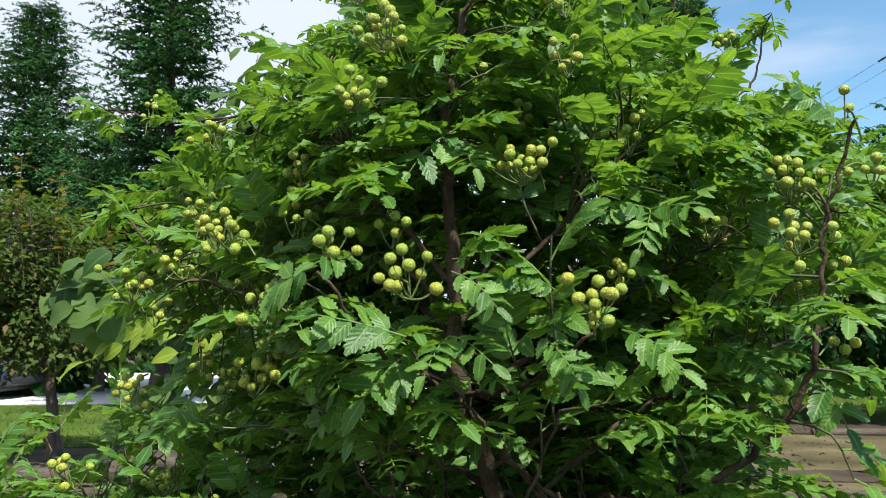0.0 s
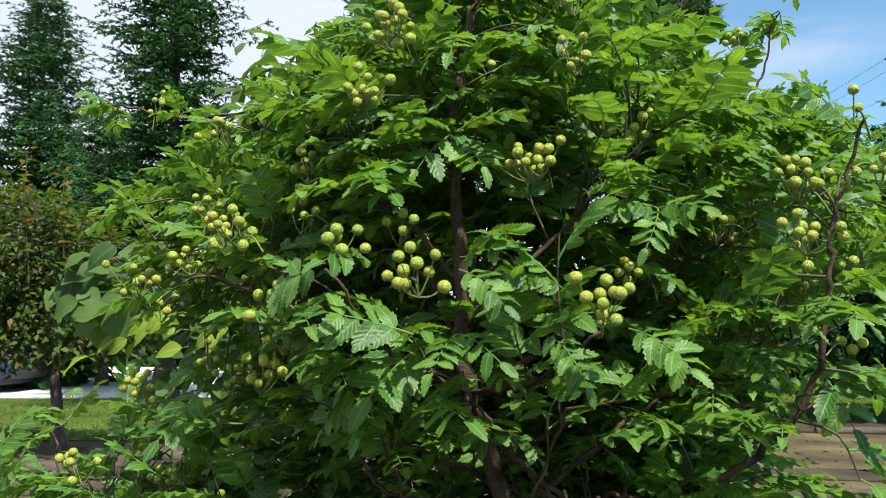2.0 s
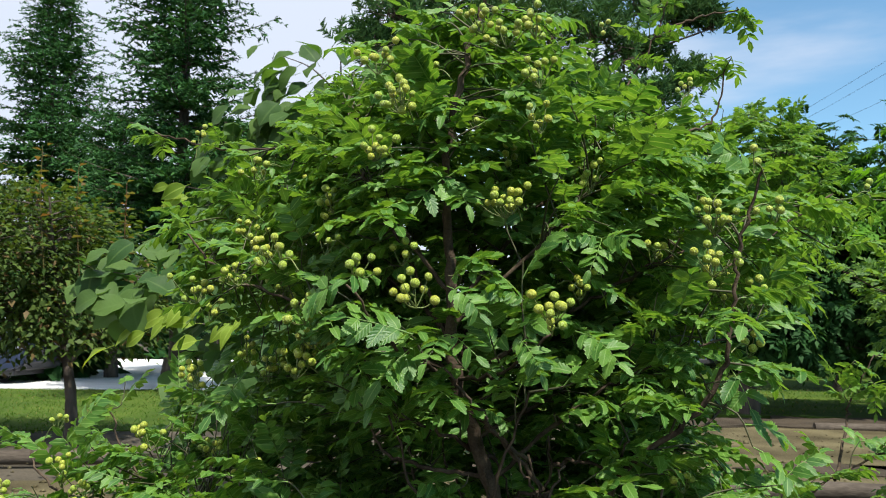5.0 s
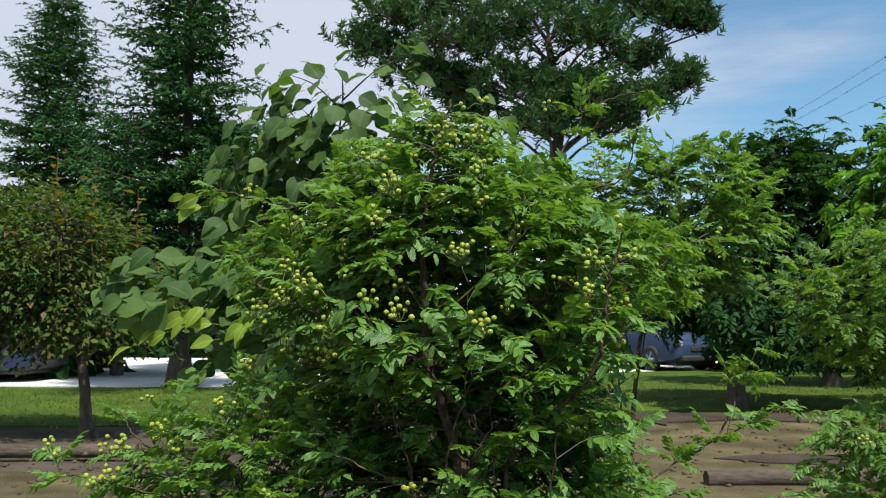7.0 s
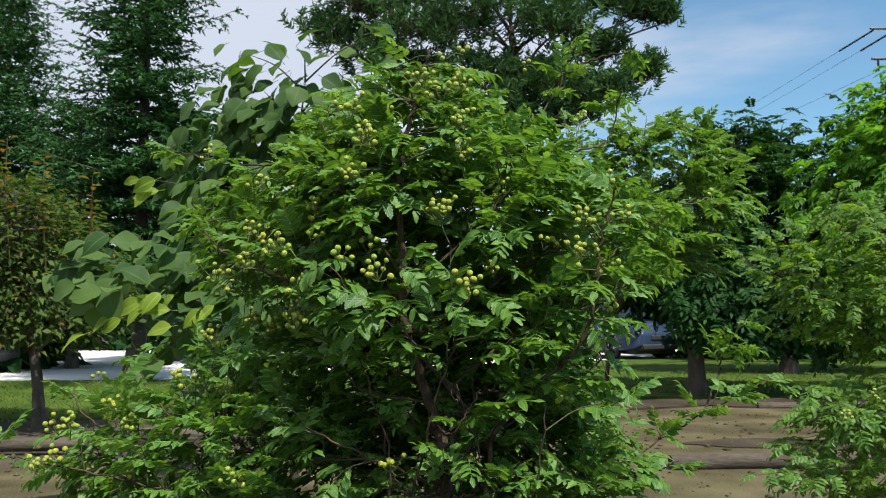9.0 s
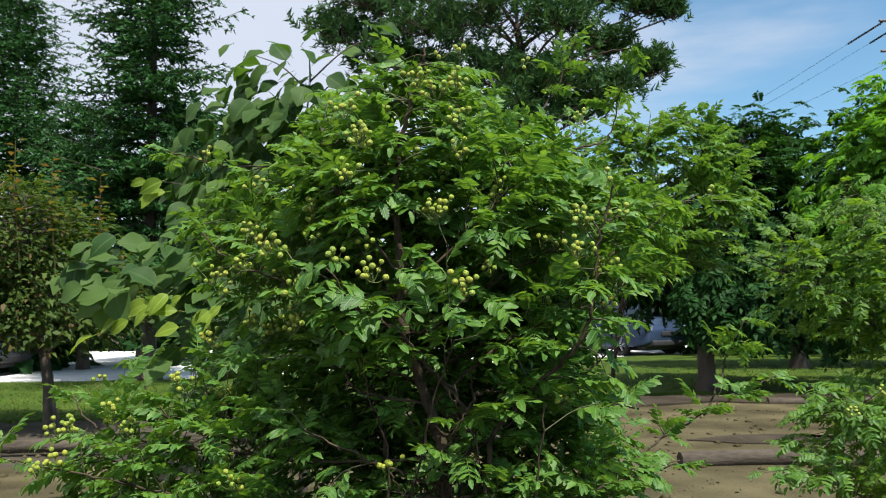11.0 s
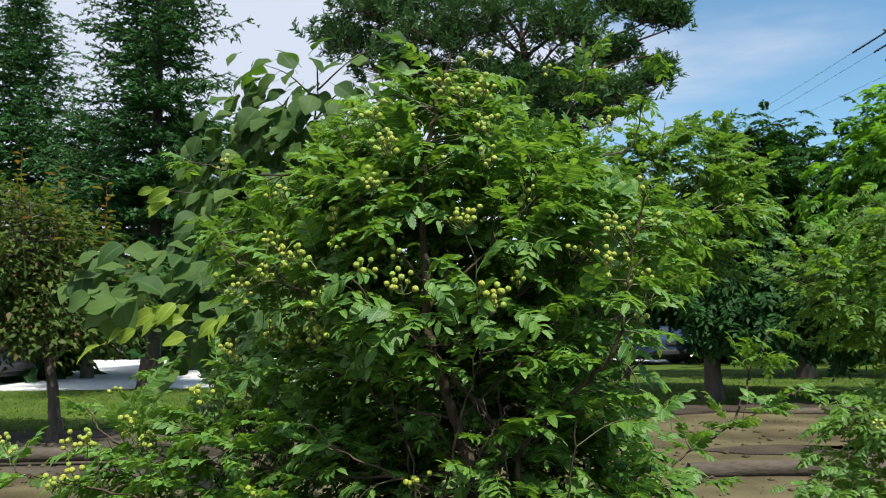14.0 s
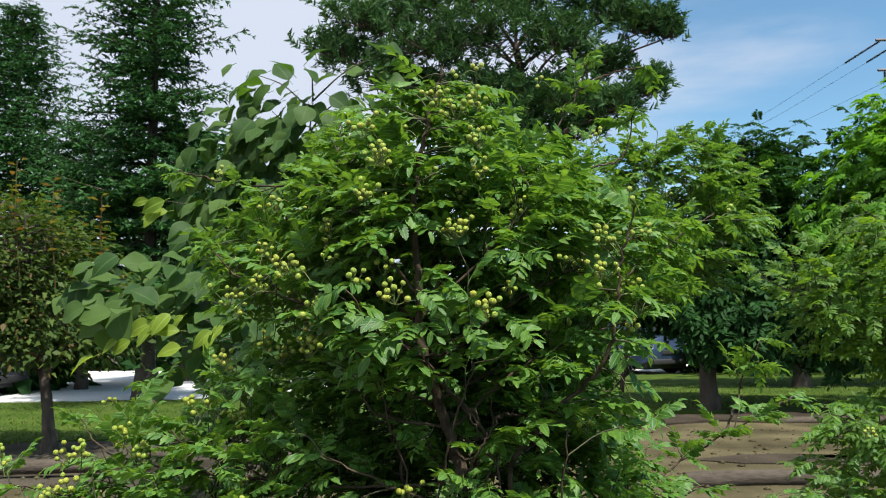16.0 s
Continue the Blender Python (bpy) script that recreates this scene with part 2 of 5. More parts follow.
M_PLASTIC = mottled("black_plastic", (0.015, 0.015, 0.017), (0.035, 0.035, 0.038), 20, 0.6, 0.3, 200)
M_STEEL = mottled("galvanised_steel", (0.12, 0.1, 0.1), (0.2, 0.17, 0.17), 10, 0.7, 0.2, 100, metal=0.2)
M_WIRE = mottled("cable_black", (0.02, 0.02, 0.025), (0.04, 0.04, 0.05), 10, 0.6, 0.1, 100)
M_CONC = mottled("pole_concrete", (0.3, 0.29, 0.28), (0.42, 0.41, 0.39), 4, 0.9, 0.4, 60)


# ---- mesh helpers ----
class Soup:
    """Gathers vertices, quads and leaf coordinates of one mesh."""

    def __init__(self):
        self.v, self.f, self.uv, self.n = [], [], [], 0

    def add(self, v, f, uv=None):
        self.v.append(np.asarray(v, float))
        self.f.append(np.asarray(f, int) + self.n)
        self.uv.append(np.full((len(v), 2), 0.5) if uv is None else uv)
        self.n += len(v)

    def arrays(self):
        return np.concatenate(self.v), np.concatenate(self.f), np.concatenate(self.uv)

    def mesh(self, name, material, smooth=True):
        v, f, uv = self.arrays()
        me = bpy.data.meshes.new(name)
        me.vertices.add(len(v))
        me.vertices.foreach_set("co", v.ravel())
        me.loops.add(f.size)
        me.loops.foreach_set("vertex_index", f.ravel())
        me.polygons.add(len(f))
        me.polygons.foreach_set("loop_start", np.arange(0, f.size, 4))
        me.update(calc_edges=True)
        me.uv_layers.new(name="UVMap").data.foreach_set("uv", uv[f.ravel()].ravel())
        me.polygons.foreach_set("use_smooth", np.full(len(f), smooth))
        me.materials.append(material)
        me.validate()
        return me


def thing(name, at, label, category, group=""):
    ob = new(name)
    ob.location = at
    ob.empty_display_size = 0.05
    return tagged(ob, label, category, group)


def part(name, shape, material, parent, label="", kind="", at=None):
    """Links a Soup, a bmesh or a mesh as one mesh object under a thing; coordinates are the world's unless at is given."""
    if isinstance(shape, Soup):
        me = shape.mesh(name, material)
    elif isinstance(shape, bmesh.types.BMesh):
        me = bpy.data.meshes.new(name)
        shape.to_mesh(me)
        shape.free()
        me.materials.append(material)
    else:
        me = shape
    ob = new(name, me)
    if parent:
        ob.parent = parent
        if at is None:
            base, up = Matrix.Identity(4), parent
            while up:
                base, up = up.matrix_basis @ base, up.parent
            ob.matrix_basis = base.inverted()
        else:
            ob.matrix_basis = at
    return tagged(ob, label, "", "", kind)


def unit(a):
    a = np.asarray(a, float)
    return a / (np.linalg.norm(a) + 1e-9)


def curve(points, steps=6):
    """A smooth line through the points."""
    p = np.asarray(points, float)
    p = np.vstack([2 * p[0] - p[1], p, 2 * p[-1] - p[-2]])
    out = []
    for i in range(1, len(p) - 2):
        for s in np.arange(steps) / steps:
            a, b, c, d = p[i - 1: i + 3]
            out.append(0.5 * (2 * b + (c - a) * s + (2 * a - 5 * b + 4 * c - d) * s * s + (3 * b - a - 3 * c + d) * s ** 3))
    return np.array(out + [p[-2]])


def tube(soup, pts, r0, r1, sides=6, rough=0.0, rng=None):
    pts = np.asarray(pts, float)
    n = len(pts)
    d = np.gradient(pts, axis=0)
    d /= np.linalg.norm(d, axis=1)[:, None] + 1e-9
    ref = np.array([0.3, 1, 0.2]) if abs(d[0][2]) > 0.8 else np.array([0, 0, 1.0])
    x = np.cross(d, ref)
    x /= np.linalg.norm(x, axis=1)[:, None] + 1e-9
    y = np.cross(d, x)
    r = np.linspace(r0, r1, n)[:, None]
    a = np.linspace(0, 2 * math.pi, sides, endpoint=False)
    ring = np.cos(a)[None, :, None] * x[:, None] + np.sin(a)[None, :, None] * y[:, None]
    rr = r[:, :, None] * np.ones((n, sides, 1))
    if rough and rng is not None:
        rr = rr * (1 + rough * (rng.random((n, sides, 1)) - 0.5))
    v = (pts[:, None] + ring * rr).reshape(-1, 3)
    i, j = np.meshgrid(np.arange(n - 1), np.arange(sides), indexing="ij")
    k = (j + 1) % sides
    f = np.stack([i * sides + j, i * sides + k, (i + 1) * sides + k, (i + 1) * sides + j], -1).reshape(-1, 4)
    if sides == 6:
        m = (n - 1) * 6
        f = np.vstack([f, [[m, m + 1, m + 2, m + 3], [m, m + 3, m + 4, m + 5]]])
    soup.add(v, f)


def frames(d, up):
    """Rows of axes: x along d, z near up."""
    d = d / (np.linalg.norm(d, axis=-1, keepdims=True) + 1e-9)
    y = np.cross(up, d)
    y /= np.linalg.norm(y, axis=-1, keepdims=True) + 1e-9
    return np.stack([d, y, np.cross(d, y)], -1)


def scatter(soup, shape, at, axes, size):
    """Adds a copy of shape (arrays) at every place."""
    v, f, uv = shape
    k = len(at)
    size = np.asarray(size, float).reshape(-1, 1, 1) * np.ones((k, 1, 1))
    w = np.einsum("kij,nj->kni", axes, v) * size + at[:, None]
    soup.add(w.reshape(-1, 3), (f[None] + (np.arange(k) * len(v))[:, None, None]).reshape(-1, 4), np.tile(uv, (k, 1)))


def blade(length, width, stations, teeth=0.0, fold=0.2, droop=0.25, wave=0.0, rng=None, belly=0.8, tip=0.06, full=0.5):
    """A leaf blade along +x: midrib and two margins, folded, drooping, with a toothed edge."""
    s = np.linspace(0, 1, stations)
    w = np.sin(math.pi * np.clip(s, 0.03, 1) ** belly) ** full * (1 - 0.22 * s) + tip * (s > 0.5)
    w[0] = 0.08
    w[-1] = 0.05
    if teeth:
        w[1:-1] *= 1 - teeth * (np.arange(1, stations - 1) % 2)
    w *= width / 2 / w.max()
    lean = np.zeros(stations)
    if teeth:
        lean[1:-1] = 0.6 / stations * ((np.arange(1, stations - 1) % 2) == 0)
    z = -droop * length * s ** 2
    wob = wave * np.sin(s * 9 + (rng.random() * 6 if rng is not None else 0))
    mid = np.stack([s * length, 0 * s, z], -1)
    le = np.stack([(s + lean) * length, w, z + fold * w + wob * w], -1)
    ri = np.stack([(s + lean) * length, -w, z + fold * w - wob * w], -1)
    v = np.stack([le, mid, ri], 1).reshape(-1, 3)
    uv = np.stack([np.tile([0.0, 0.5, 1.0], stations), np.repeat(s, 3)], -1)
    i = np.arange(stations - 1)[:, None] * 3
    f = np.concatenate([i + [0, 1, 4, 3], i + [1, 2, 5, 4]])
    return v, f, uv


def kite(width, fold):
    """A small far-off leaf of one bent face."""
    return np.array([(0, 0, 0), (0.42, width / 2, fold), (1, 0, -0.15), (0.42, -width / 2, fold)]), np.array([[0, 3, 2, 1]]), np.array([(0.5, 0), (0.0, 0.4), (0.5, 1), (1.0, 0.4)])


def rot(axis, a):
    return np.array(Matrix.Rotation(a, 3, Vector(axis)))


def leaflet(length, width, teeth, rng):
    """A blunt pepper leaflet along +x: scalloped margin, folded along the midrib, its tip bent down, its edge wavy."""
    n = 2 * teeth + 2
    s = np.linspace(0, 1, n)
    w = np.sin(math.pi * np.clip(s, 0.02, 0.985) ** 0.82) ** 0.52
    w[0], w[-1] = 0.1, 0.16
    notch = np.arange(n) % 2 == 0
    notch[0] = notch[-1] = False
    w = np.where(notch, w * rng.uniform(0.72, 0.85), w) * width / 2
    lean = np.where(notch, -0.35 / n, 0.3 / n) * (s > 0) * (s < 1)
    droop, fold, p = rng.uniform(0.05, 0.42), rng.uniform(0.0, 0.42), rng.uniform(0, 6.3, 2)
    z = -droop * length * s ** 2
    wav = 0.16 * w
    mid = np.stack([s * length, 0 * s, z], -1)
    le = np.stack([(s + lean) * length, w, z + fold * w + wav * np.sin(s * 8 + p[0])], -1)
    ri = np.stack([(s + lean) * length, -w, z + fold * w + wav * np.sin(s * 8 + p[1])], -1)
    v = np.stack([le, mid, ri], 1).reshape(-1, 3)
    uv = np.stack([np.tile([0.0, 0.5, 1.0], n), np.repeat(s, 3)], -1)
    i = np.arange(n - 1)[:, None] * 3
    return v, np.concatenate([i + [0, 1, 4, 3], i + [1, 2, 5, 4]]), uv


def frond(rng, pairs, teeth=5, size=0.33, segs=7, wide=(0.44, 0.54)):
    """A compound leaf of length 1 along +x: a bowed stalk, opposite scalloped leaflets and one at the tip. With no teeth: plain kites for far trees."""
    s = Soup()
    bow, side = rng.uniform(0.1, 0.5), rng.uniform(-0.12, 0.12)
    q = np.linspace(0, 1, segs)
    line = np.stack([q * (1 - 0.15 * q) * 0.8, side * q ** 2, 0.06 * q - bow * q ** 2], -1)
    tube(s, line, 0.011, 0.006, 4)
    for i in range(pairs + 1):
        u = 0.2 + 0.8 * i / pairs
        at = np.array([np.interp(u, q, line[:, c]) for c in range(3)])
        slope = -math.atan2(0.06 - 2 * bow * u, 1.0)
        ln = size * (0.62 + 0.42 * math.sin(math.pi * (0.12 + 0.72 * u))) * rng.uniform(0.9, 1.1)
        for sgn in ((1, -1) if i < pairs else (0,)):
            if teeth:
                v, f, uv = leaflet(ln * (1.1 if not sgn else 1), ln * rng.uniform(*wide), teeth, rng)
            else:
                v, f, uv = kite(0.45, 0.06)
                v = v * ln
            m = rot((0, 0, 1), sgn * radians(rng.uniform(54, 72)) + 2 * side * u) @ rot((1, 0, 0), radians(rng.uniform(-16, 16)) - sgn * radians(8)) @ rot((0, 1, 0), radians(rng.uniform(-8, 20)))
            s.add((rot((0, 1, 0), slope * 0.8) @ m @ v.T).T + at, f, uv)
    return s


def dome(soup, at, r, sides=10, rings=7):
    """A round fruit."""
    th = np.linspace(0.02, math.pi - 0.02, rings)
    ph = np.linspace(0, 2 * math.pi, sides, endpoint=False)
    v = np.stack([np.sin(th)[:, None] * np.cos(ph), np.sin(th)[:, None] * np.sin(ph), np.cos(th)[:, None] * np.ones(sides)], -1).reshape(-1, 3) * r + at
    i, j = np.meshgrid(np.arange(rings - 1), np.arange(sides), indexing="ij")
    k = (j + 1) % sides
    soup.add(v, np.stack([i * sides + j, (i + 1) * sides + j, (i + 1) * sides + k, i * sides + k], -1).reshape(-1, 4))


rng0 = np.random.default_rng(7)
FRONDS = [frond(rng0, p, 6, z, 7, (0.5, 0.6)) for p, z in ((4, 0.33), (5, 0.29), (5, 0.28), (4, 0.32), (6, 0.26), (5, 0.3), (4, 0.33), (6, 0.27), (5, 0.3), (4, 0.31), (5, 0.28), (3, 0.36))]
FROND_ARR = [frond(rng0, p, 4, 0.25, 3, (0.54, 0.66)).arrays() for p in (5, 5, 4, 6, 5, 4, 5, 5, 4, 5)]
FROND_MESH = [s.mesh("leaf", M_LEAF) for s in FRONDS]
FAR_ARR = [frond(rng0, p, 2, 0.26, 2, (0.52, 0.64)).arrays() for p in (5, 5, 5, 4, 4, 5)]
berry_soup = Soup()
dome(berry_soup, np.zeros(3), 1.0, 11, 7)
BERRY_MESH = berry_soup.mesh("berry", M_BERRY)


# ---- ground ----
def ground_sheet():
    """One sheet of bare soil to the horizon, with low unevenness near the garden."""
    xs = np.concatenate([[-3000, -600, -120, -45], np.linspace(-20, 20, 81), [45, 120, 600, 3000]])
    ys = np.concatenate([[-3000, -600, -120, -30], np.linspace(-6, 30, 73), [60, 140, 700, 3000]])
    v = [(x, y, 0.05 * (noise.noise((x * 0.8, y * 0.8, 0)) + 0.5 * noise.noise((x * 2.3, y * 2.3, 3))) * (1 if abs(x) < 20 and -6 <= y < 12 else 0.0) - 0.03) for y in ys for x in xs]
    w = len(xs)
    f = [(j * w + i, j * w + i + 1, (j + 1) * w + i + 1, (j + 1) * w + i) for j in range(len(ys) - 1) for i in range(w - 1)]
    s = Soup()
    s.add(v, f)
    return tagged(new("ground", s.mesh("ground", M_SOIL)), "bare grey-brown soil under the trees", "ground", kind="structure")


def patch(name, outline, z, material, label, category, step=0.25, edge=0.15):
    """A sheet with a ragged outline that lies on the ground, thinning out to its rim."""
    from mathutils.geometry import tessellate_polygon
    pts = []
    for a, b in zip(outline, outline[1:] + outline[:1]):
        n = max(1, int(math.dist(a, b) / step))
        for i in range(n):
            x, y = a[0] + (b[0] - a[0]) * i / n, a[1] + (b[1] - a[1]) * i / n
            pts.append((x + edge * noise.noise((x * 1.7, y * 1.7, 5)), y + edge * noise.noise((x * 1.7, y * 1.7, 9))))
    bm = bmesh.new()
    top = [bm.verts.new((x, y, z)) for x, y in pts]
    low = [bm.verts.new((x * 1.0, y, -0.2)) for x, y in pts]
    bm.faces.new(top)
    for i in range(len(top)):
        j = (i + 1) % len(top)
        bm.faces.new((top[j], top[i], low[i], low[j]))
    bmesh.ops.triangulate(bm, faces=[f for f in bm.faces if len(f.verts) > 4])
    me = bpy.data.meshes.new(name)
    bm.to_mesh(me)
    bm.free()
    me.materials.append(material)
    return tagged(new(name, me), label, category, kind="structure")


ground_sheet()
patch("sand_bed", [(-7, 1.2), (7, 0.8), (8, 4.0), (6.5, 8.0), (4.6, 8.9), (3.0, 9.3), (1.2, 8.6), (-0.5, 7.4), (-2.0, 5.4), (-7, 5.2)], 0.035, M_SAND, "pale trodden sand between the planting beds", "sand")
patch("lawn", [(-26, 7.6), (-4.6, 7.9), (-2.6, 8.3), (0, 9.6), (2.6, 10.5), (5, 10.2), (9, 9.6), (26, 9.0), (30, 21.2), (7, 21.3), (2, 19.0), (-5.2, 13.5), (-9, 13.2), (-26, 13.0)], 0.05, M_LAWN, "short uneven park lawn with dry patches", "lawn")
patch("pavement", [(-40, 13.6), (-9, 13.7), (-5.0, 13.9), (2, 19.5), (5.6, 21.2), (6.2, 24), (7.4, 27), (-60, 27)], 0.03, M_PAVE, "bright pale concrete road in the sun", "road", step=2.0, edge=0.0)


# A dark sheet in place of the shadow under the sand's lip.
patch("soil_and_shade_patch", [(1.9, 6.4), (2.4, 6.2), (3.1, 6.2), (3.6, 6.4), (3.2, 6.65), (2.5, 6.75)], 0.045, M_SOIL_SHADE, "hollow in the sand, its shadow laid on as a dark patch", "soil", edge=0.4)
patch("soil_and_shade_patch", [(1.6, 9.0), (3.0, 9.2), (4.6, 9.0), (7.0, 8.6), (7.6, 9.5), (5.0, 10.1), (2.6, 10.3), (0.8, 9.8)], 0.054, M_SOIL_SHADE, "dark soil edge along the lawn", "soil", edge=0.6)
patch("soil_and_shade_patch", [(-8, 6.3), (-3.2, 6.5), (-1.4, 6.8), (0.4, 6.2), (1.2, 8.3), (-1.0, 8.6), (-3.5, 8.0), (-8, 7.7)], 0.04, M_SOIL, "dark soil strip between log kerb and lawn", "soil")


def pebbles():
    """Clods and small stones strewn over the sand."""
    rng = np.random.default_rng(15)
    g = Soup()
    b = Soup()
    dome(b, np.zeros(3), 1.0, 5, 3)
    shape = b.arrays()
    n = 2600
    at = np.stack([rng.uniform(-4, 5, n), 1.6 + rng.random(n) ** 1.3 * 7, np.full(n, 0.04)], -1)
    ax = frames(rng.normal(0, 1, (n, 3)) * [1, 1, 0.2], np.tile([0, 0, 1.0], (n, 1))) * np.array([1.2, 1.0, 0.5])[None, None, :]
    scatter(g, shape, at, ax, 0.006 + 0.03 * rng.random(n) ** 4)
    tagged(new("pebbles", g.mesh("pebbles", M_SAND)), "small clods and stones strewn over sand", "pebbles", kind="stuff")


pebbles()


def grass():
    rng = np.random.default_rng(3)
    n = 42000
    x, y = rng.uniform(-10, 9, n), 7.4 + rng.random(n) ** 1.6 * 9
    ok = (y > 7.9 + 0.55 * np.clip(x + 4, 0, 5) + 0.2 * np.sin(x * 3)) & (y < 13.3 + 1.1 * np.clip(x + 5, 0, 9))
    x, y = x[ok], y[ok]
    n = len(x)
    h, a, w = rng.uniform(0.015, 0.04, n), rng.uniform(0, 6.28, n), rng.uniform(0.004, 0.009, n)
    lean = rng.normal(0, 0.03, (n, 2))
    b = np.stack([x, y, np.full(n, 0.045)], -1)
    s = np.stack([np.cos(a) * w, np.sin(a) * w, 0 * a], -1)
    t = b + np.stack([lean[:, 0], lean[:, 1], h], -1)
    v = np.stack([b - s, b + s, t + s * 0.2, t - s * 0.2], 1).reshape(-1, 3)
    g = Soup()
    g.add(v, np.arange(len(v)).reshape(-1, 4))
    tagged(new("grass", g.mesh("grass", M_BLADE, False)), "short green lawn grass with straw-coloured blades", "grass", kind="stuff")


grass()


def log(points, r, seed, label):
    rng = np.random.default_rng(seed)
    base = thing("kerb_log", (*points[0][:2], 0), label, "log", "log kerbs")
    s = Soup()
    tube(s, curve(points, 8), r, r * 0.95, 12, 0.08, rng)
    c = s.arrays()[0]
    for ring in (c[:12], c[-12:]):
        s.add(np.vstack([ring, ring.mean(0)]), [[0, 1, 2, 12], [2, 3, 4, 12], [4, 5, 6, 12], [6, 7, 8, 12], [8, 9, 10, 12], [10, 11, 0, 12]])
    part("log", s, M_LOG, base)


log([(-9.0, 6.15, 0.05), (-6, 6.0, 0.055), (-3.1, 6.3, 0.05)], 0.06, 1, "weathered grey log edging a bed on the ground")
log([(-2.9, 6.9, 0.05), (-1.4, 6.6, 0.05), (0.3, 6.0, 0.05)], 0.055, 2, "weathered grey log edging a bed on the ground")
log([(1.5, 5.28, 0.07), (2.1, 5.34, 0.075), (2.8, 5.3, 0.07), (3.7, 5.36, 0.07)], 0.062, 3, "weathered grey-brown log lying along pale sand")
log([(3.5, 9.15, 0.05), (4.6, 9.1, 0.05), (6.4, 8.8, 0.05)], 0.055, 4, "weathered dark log lying at the lawn's edge")


# ---- pepper bushes ----
def bush(name, label, trunks, limbs, tips, clusters, seed, leaf_size=0.054, named=300, near=None, per_twig=(3, 6), far=False, scale=1.0, heroes=(), leaf=M_LEAF):
    rng = np.random.default_rng(seed)
    root = trunks[0][0]
    top = thing(name, (root[0], root[1], 0), label, "shrub")
    bark, anchors = Soup(), []
    for line, r0, r1 in [(t, (0.0098 if n == 0 else 0.004) * scale, (0.0013 if n == 0 else 0.001) * scale) for n, t in enumerate(trunks)]:
        c = curve(line, 10)
        c[1:-1] += rng.normal(0, 0.0016 * scale, c[1:-1].shape)
        tube(bark, c, r0, r1, 8, 0.25, rng)
        anchors.append(c[len(c) // 3:])
    part("trunk", bark, M_BARK, top, "rough dark grey-brown bark")
    for line in limbs:
        c = curve(line, 9)
        c[1:-1] += rng.normal(0, 0.0014 * scale, c[1:-1].shape)
        s = Soup()
        tube(s, c, 0.0021 * scale, 0.0009 * scale, 6, 0.35, rng)
        part("branch", s, M_BARK, top)
        anchors.append(c[2:])
    anchors = np.concatenate(anchors)
    twigs = Soup()
    at, way, up = [], [], []
    core = np.array([root[0], root[1] + 0.02, 0])
    def crowded(p):
        for x, y, z, count in clusters:
            c0 = np.array([x, y, z])
            away = unit((c0 - core) * [0.4, 1.6, 0.05] - [0, 0.1, 0])
            along = (p - c0) @ away
            if -0.01 < along < (0.17 if y < 0.48 else 0.08) and np.linalg.norm(p - c0 - along * away) < (0.014 + 0.002 * count if y < 0.45 else 0.01 + 0.0016 * count):
                return True
        return False

    for tip in tips:
        tip = np.asarray(tip, float)
        if crowded(tip):
            continue
        d = np.linalg.norm(anchors - tip, axis=1)
        inner = np.linalg.norm((anchors - core)[:, :2], axis=1) - np.linalg.norm((tip - core)[:2])
        cost = d + 0.8 * np.clip(inner + 0.02, 0, 1) + 0.7 * np.clip(anchors[:, 2] - tip[2], 0, 1) + rng.uniform(0, 0.035, len(anchors))
        a = anchors[np.argmin(cost)]
        if np.linalg.norm(tip - a) > 0.22 * scale ** 3:
            continue
        mid = (a + tip) / 2 + np.array([0, 0, 0.1 * np.linalg.norm(tip - a)]) + rng.normal(0, 0.006 * scale, 3)
        c = curve([a, mid, tip], 3)
        tube(twigs, c, 0.001 * scale, 0.0005 * scale, 4)
        out = unit((tip - core) * [1, 1, 0.25])
        k = max(rng.integers(*per_twig), min(7, int(np.linalg.norm(tip - a) / (0.026 * scale))))
        for i in range(k):
            u = 1 - 0.84 * (i / k) ** 0.9
            p = np.array([np.interp(u, np.linspace(0, 1, len(c)), c[:, q]) for q in range(3)])
            along = unit(c[-1] - c[len(c) // 2])
            sidew = unit(np.cross([0, 0, 1], along)) * (1 if i % 2 else -1)
            if i == 0:
                sidew *= 0.2
            at.append(p)
            way.append(unit(along * 0.55 + sidew * rng.uniform(0.4, 0.9) + out * 0.5 + [0, 0, rng.uniform(-0.5, 0.3)] + rng.normal(0, 0.15, 3)))
            up.append(unit(np.array([0, 0, 0.9]) + out * rng.uniform(0.35, 1.5) + rng.normal(0, 0.22, 3)))
    part("brush", twigs, M_TWIG, top, kind="stuff")
    at, way, up = np.array(at), np.array(way), np.array(up)
    for x, y, z, count in clusters:
        c0 = np.array([x, y, z])
        away = unit((c0 - core) * [0.4, 1.6, 0.05] - [0, 0.1, 0])
        keep = np.full(len(at), True)
        for q in (0.0, 0.03, 0.055):
            rel = at + way * q - c0
            along = rel @ away
            keep &= (np.linalg.norm(rel - along[:, None] * away, axis=1) > (0.012 + 0.002 * count if y < 0.45 else 0.01 + 0.0016 * count)) | (along < 0.0) | (along > (0.17 if y < 0.48 else 0.08))
        at, way, up = at[keep], way[keep], up[keep]
    axes = frames(way, up)
    size = leaf_size * rng.uniform(0.72, 1.25, len(at))
    if len(heroes):
        h = np.array(heroes)
        span = h[:, 3:] - h[:, :3]
        ln = np.linalg.norm(span, axis=1)
        keep = np.full(len(at), True)
        for q in h:
            m = (q[:3] + q[3:]) / 2 - [0, 0.025, 0]
            keep &= np.linalg.norm(at + way * 0.025 - m, axis=1) > 0.03
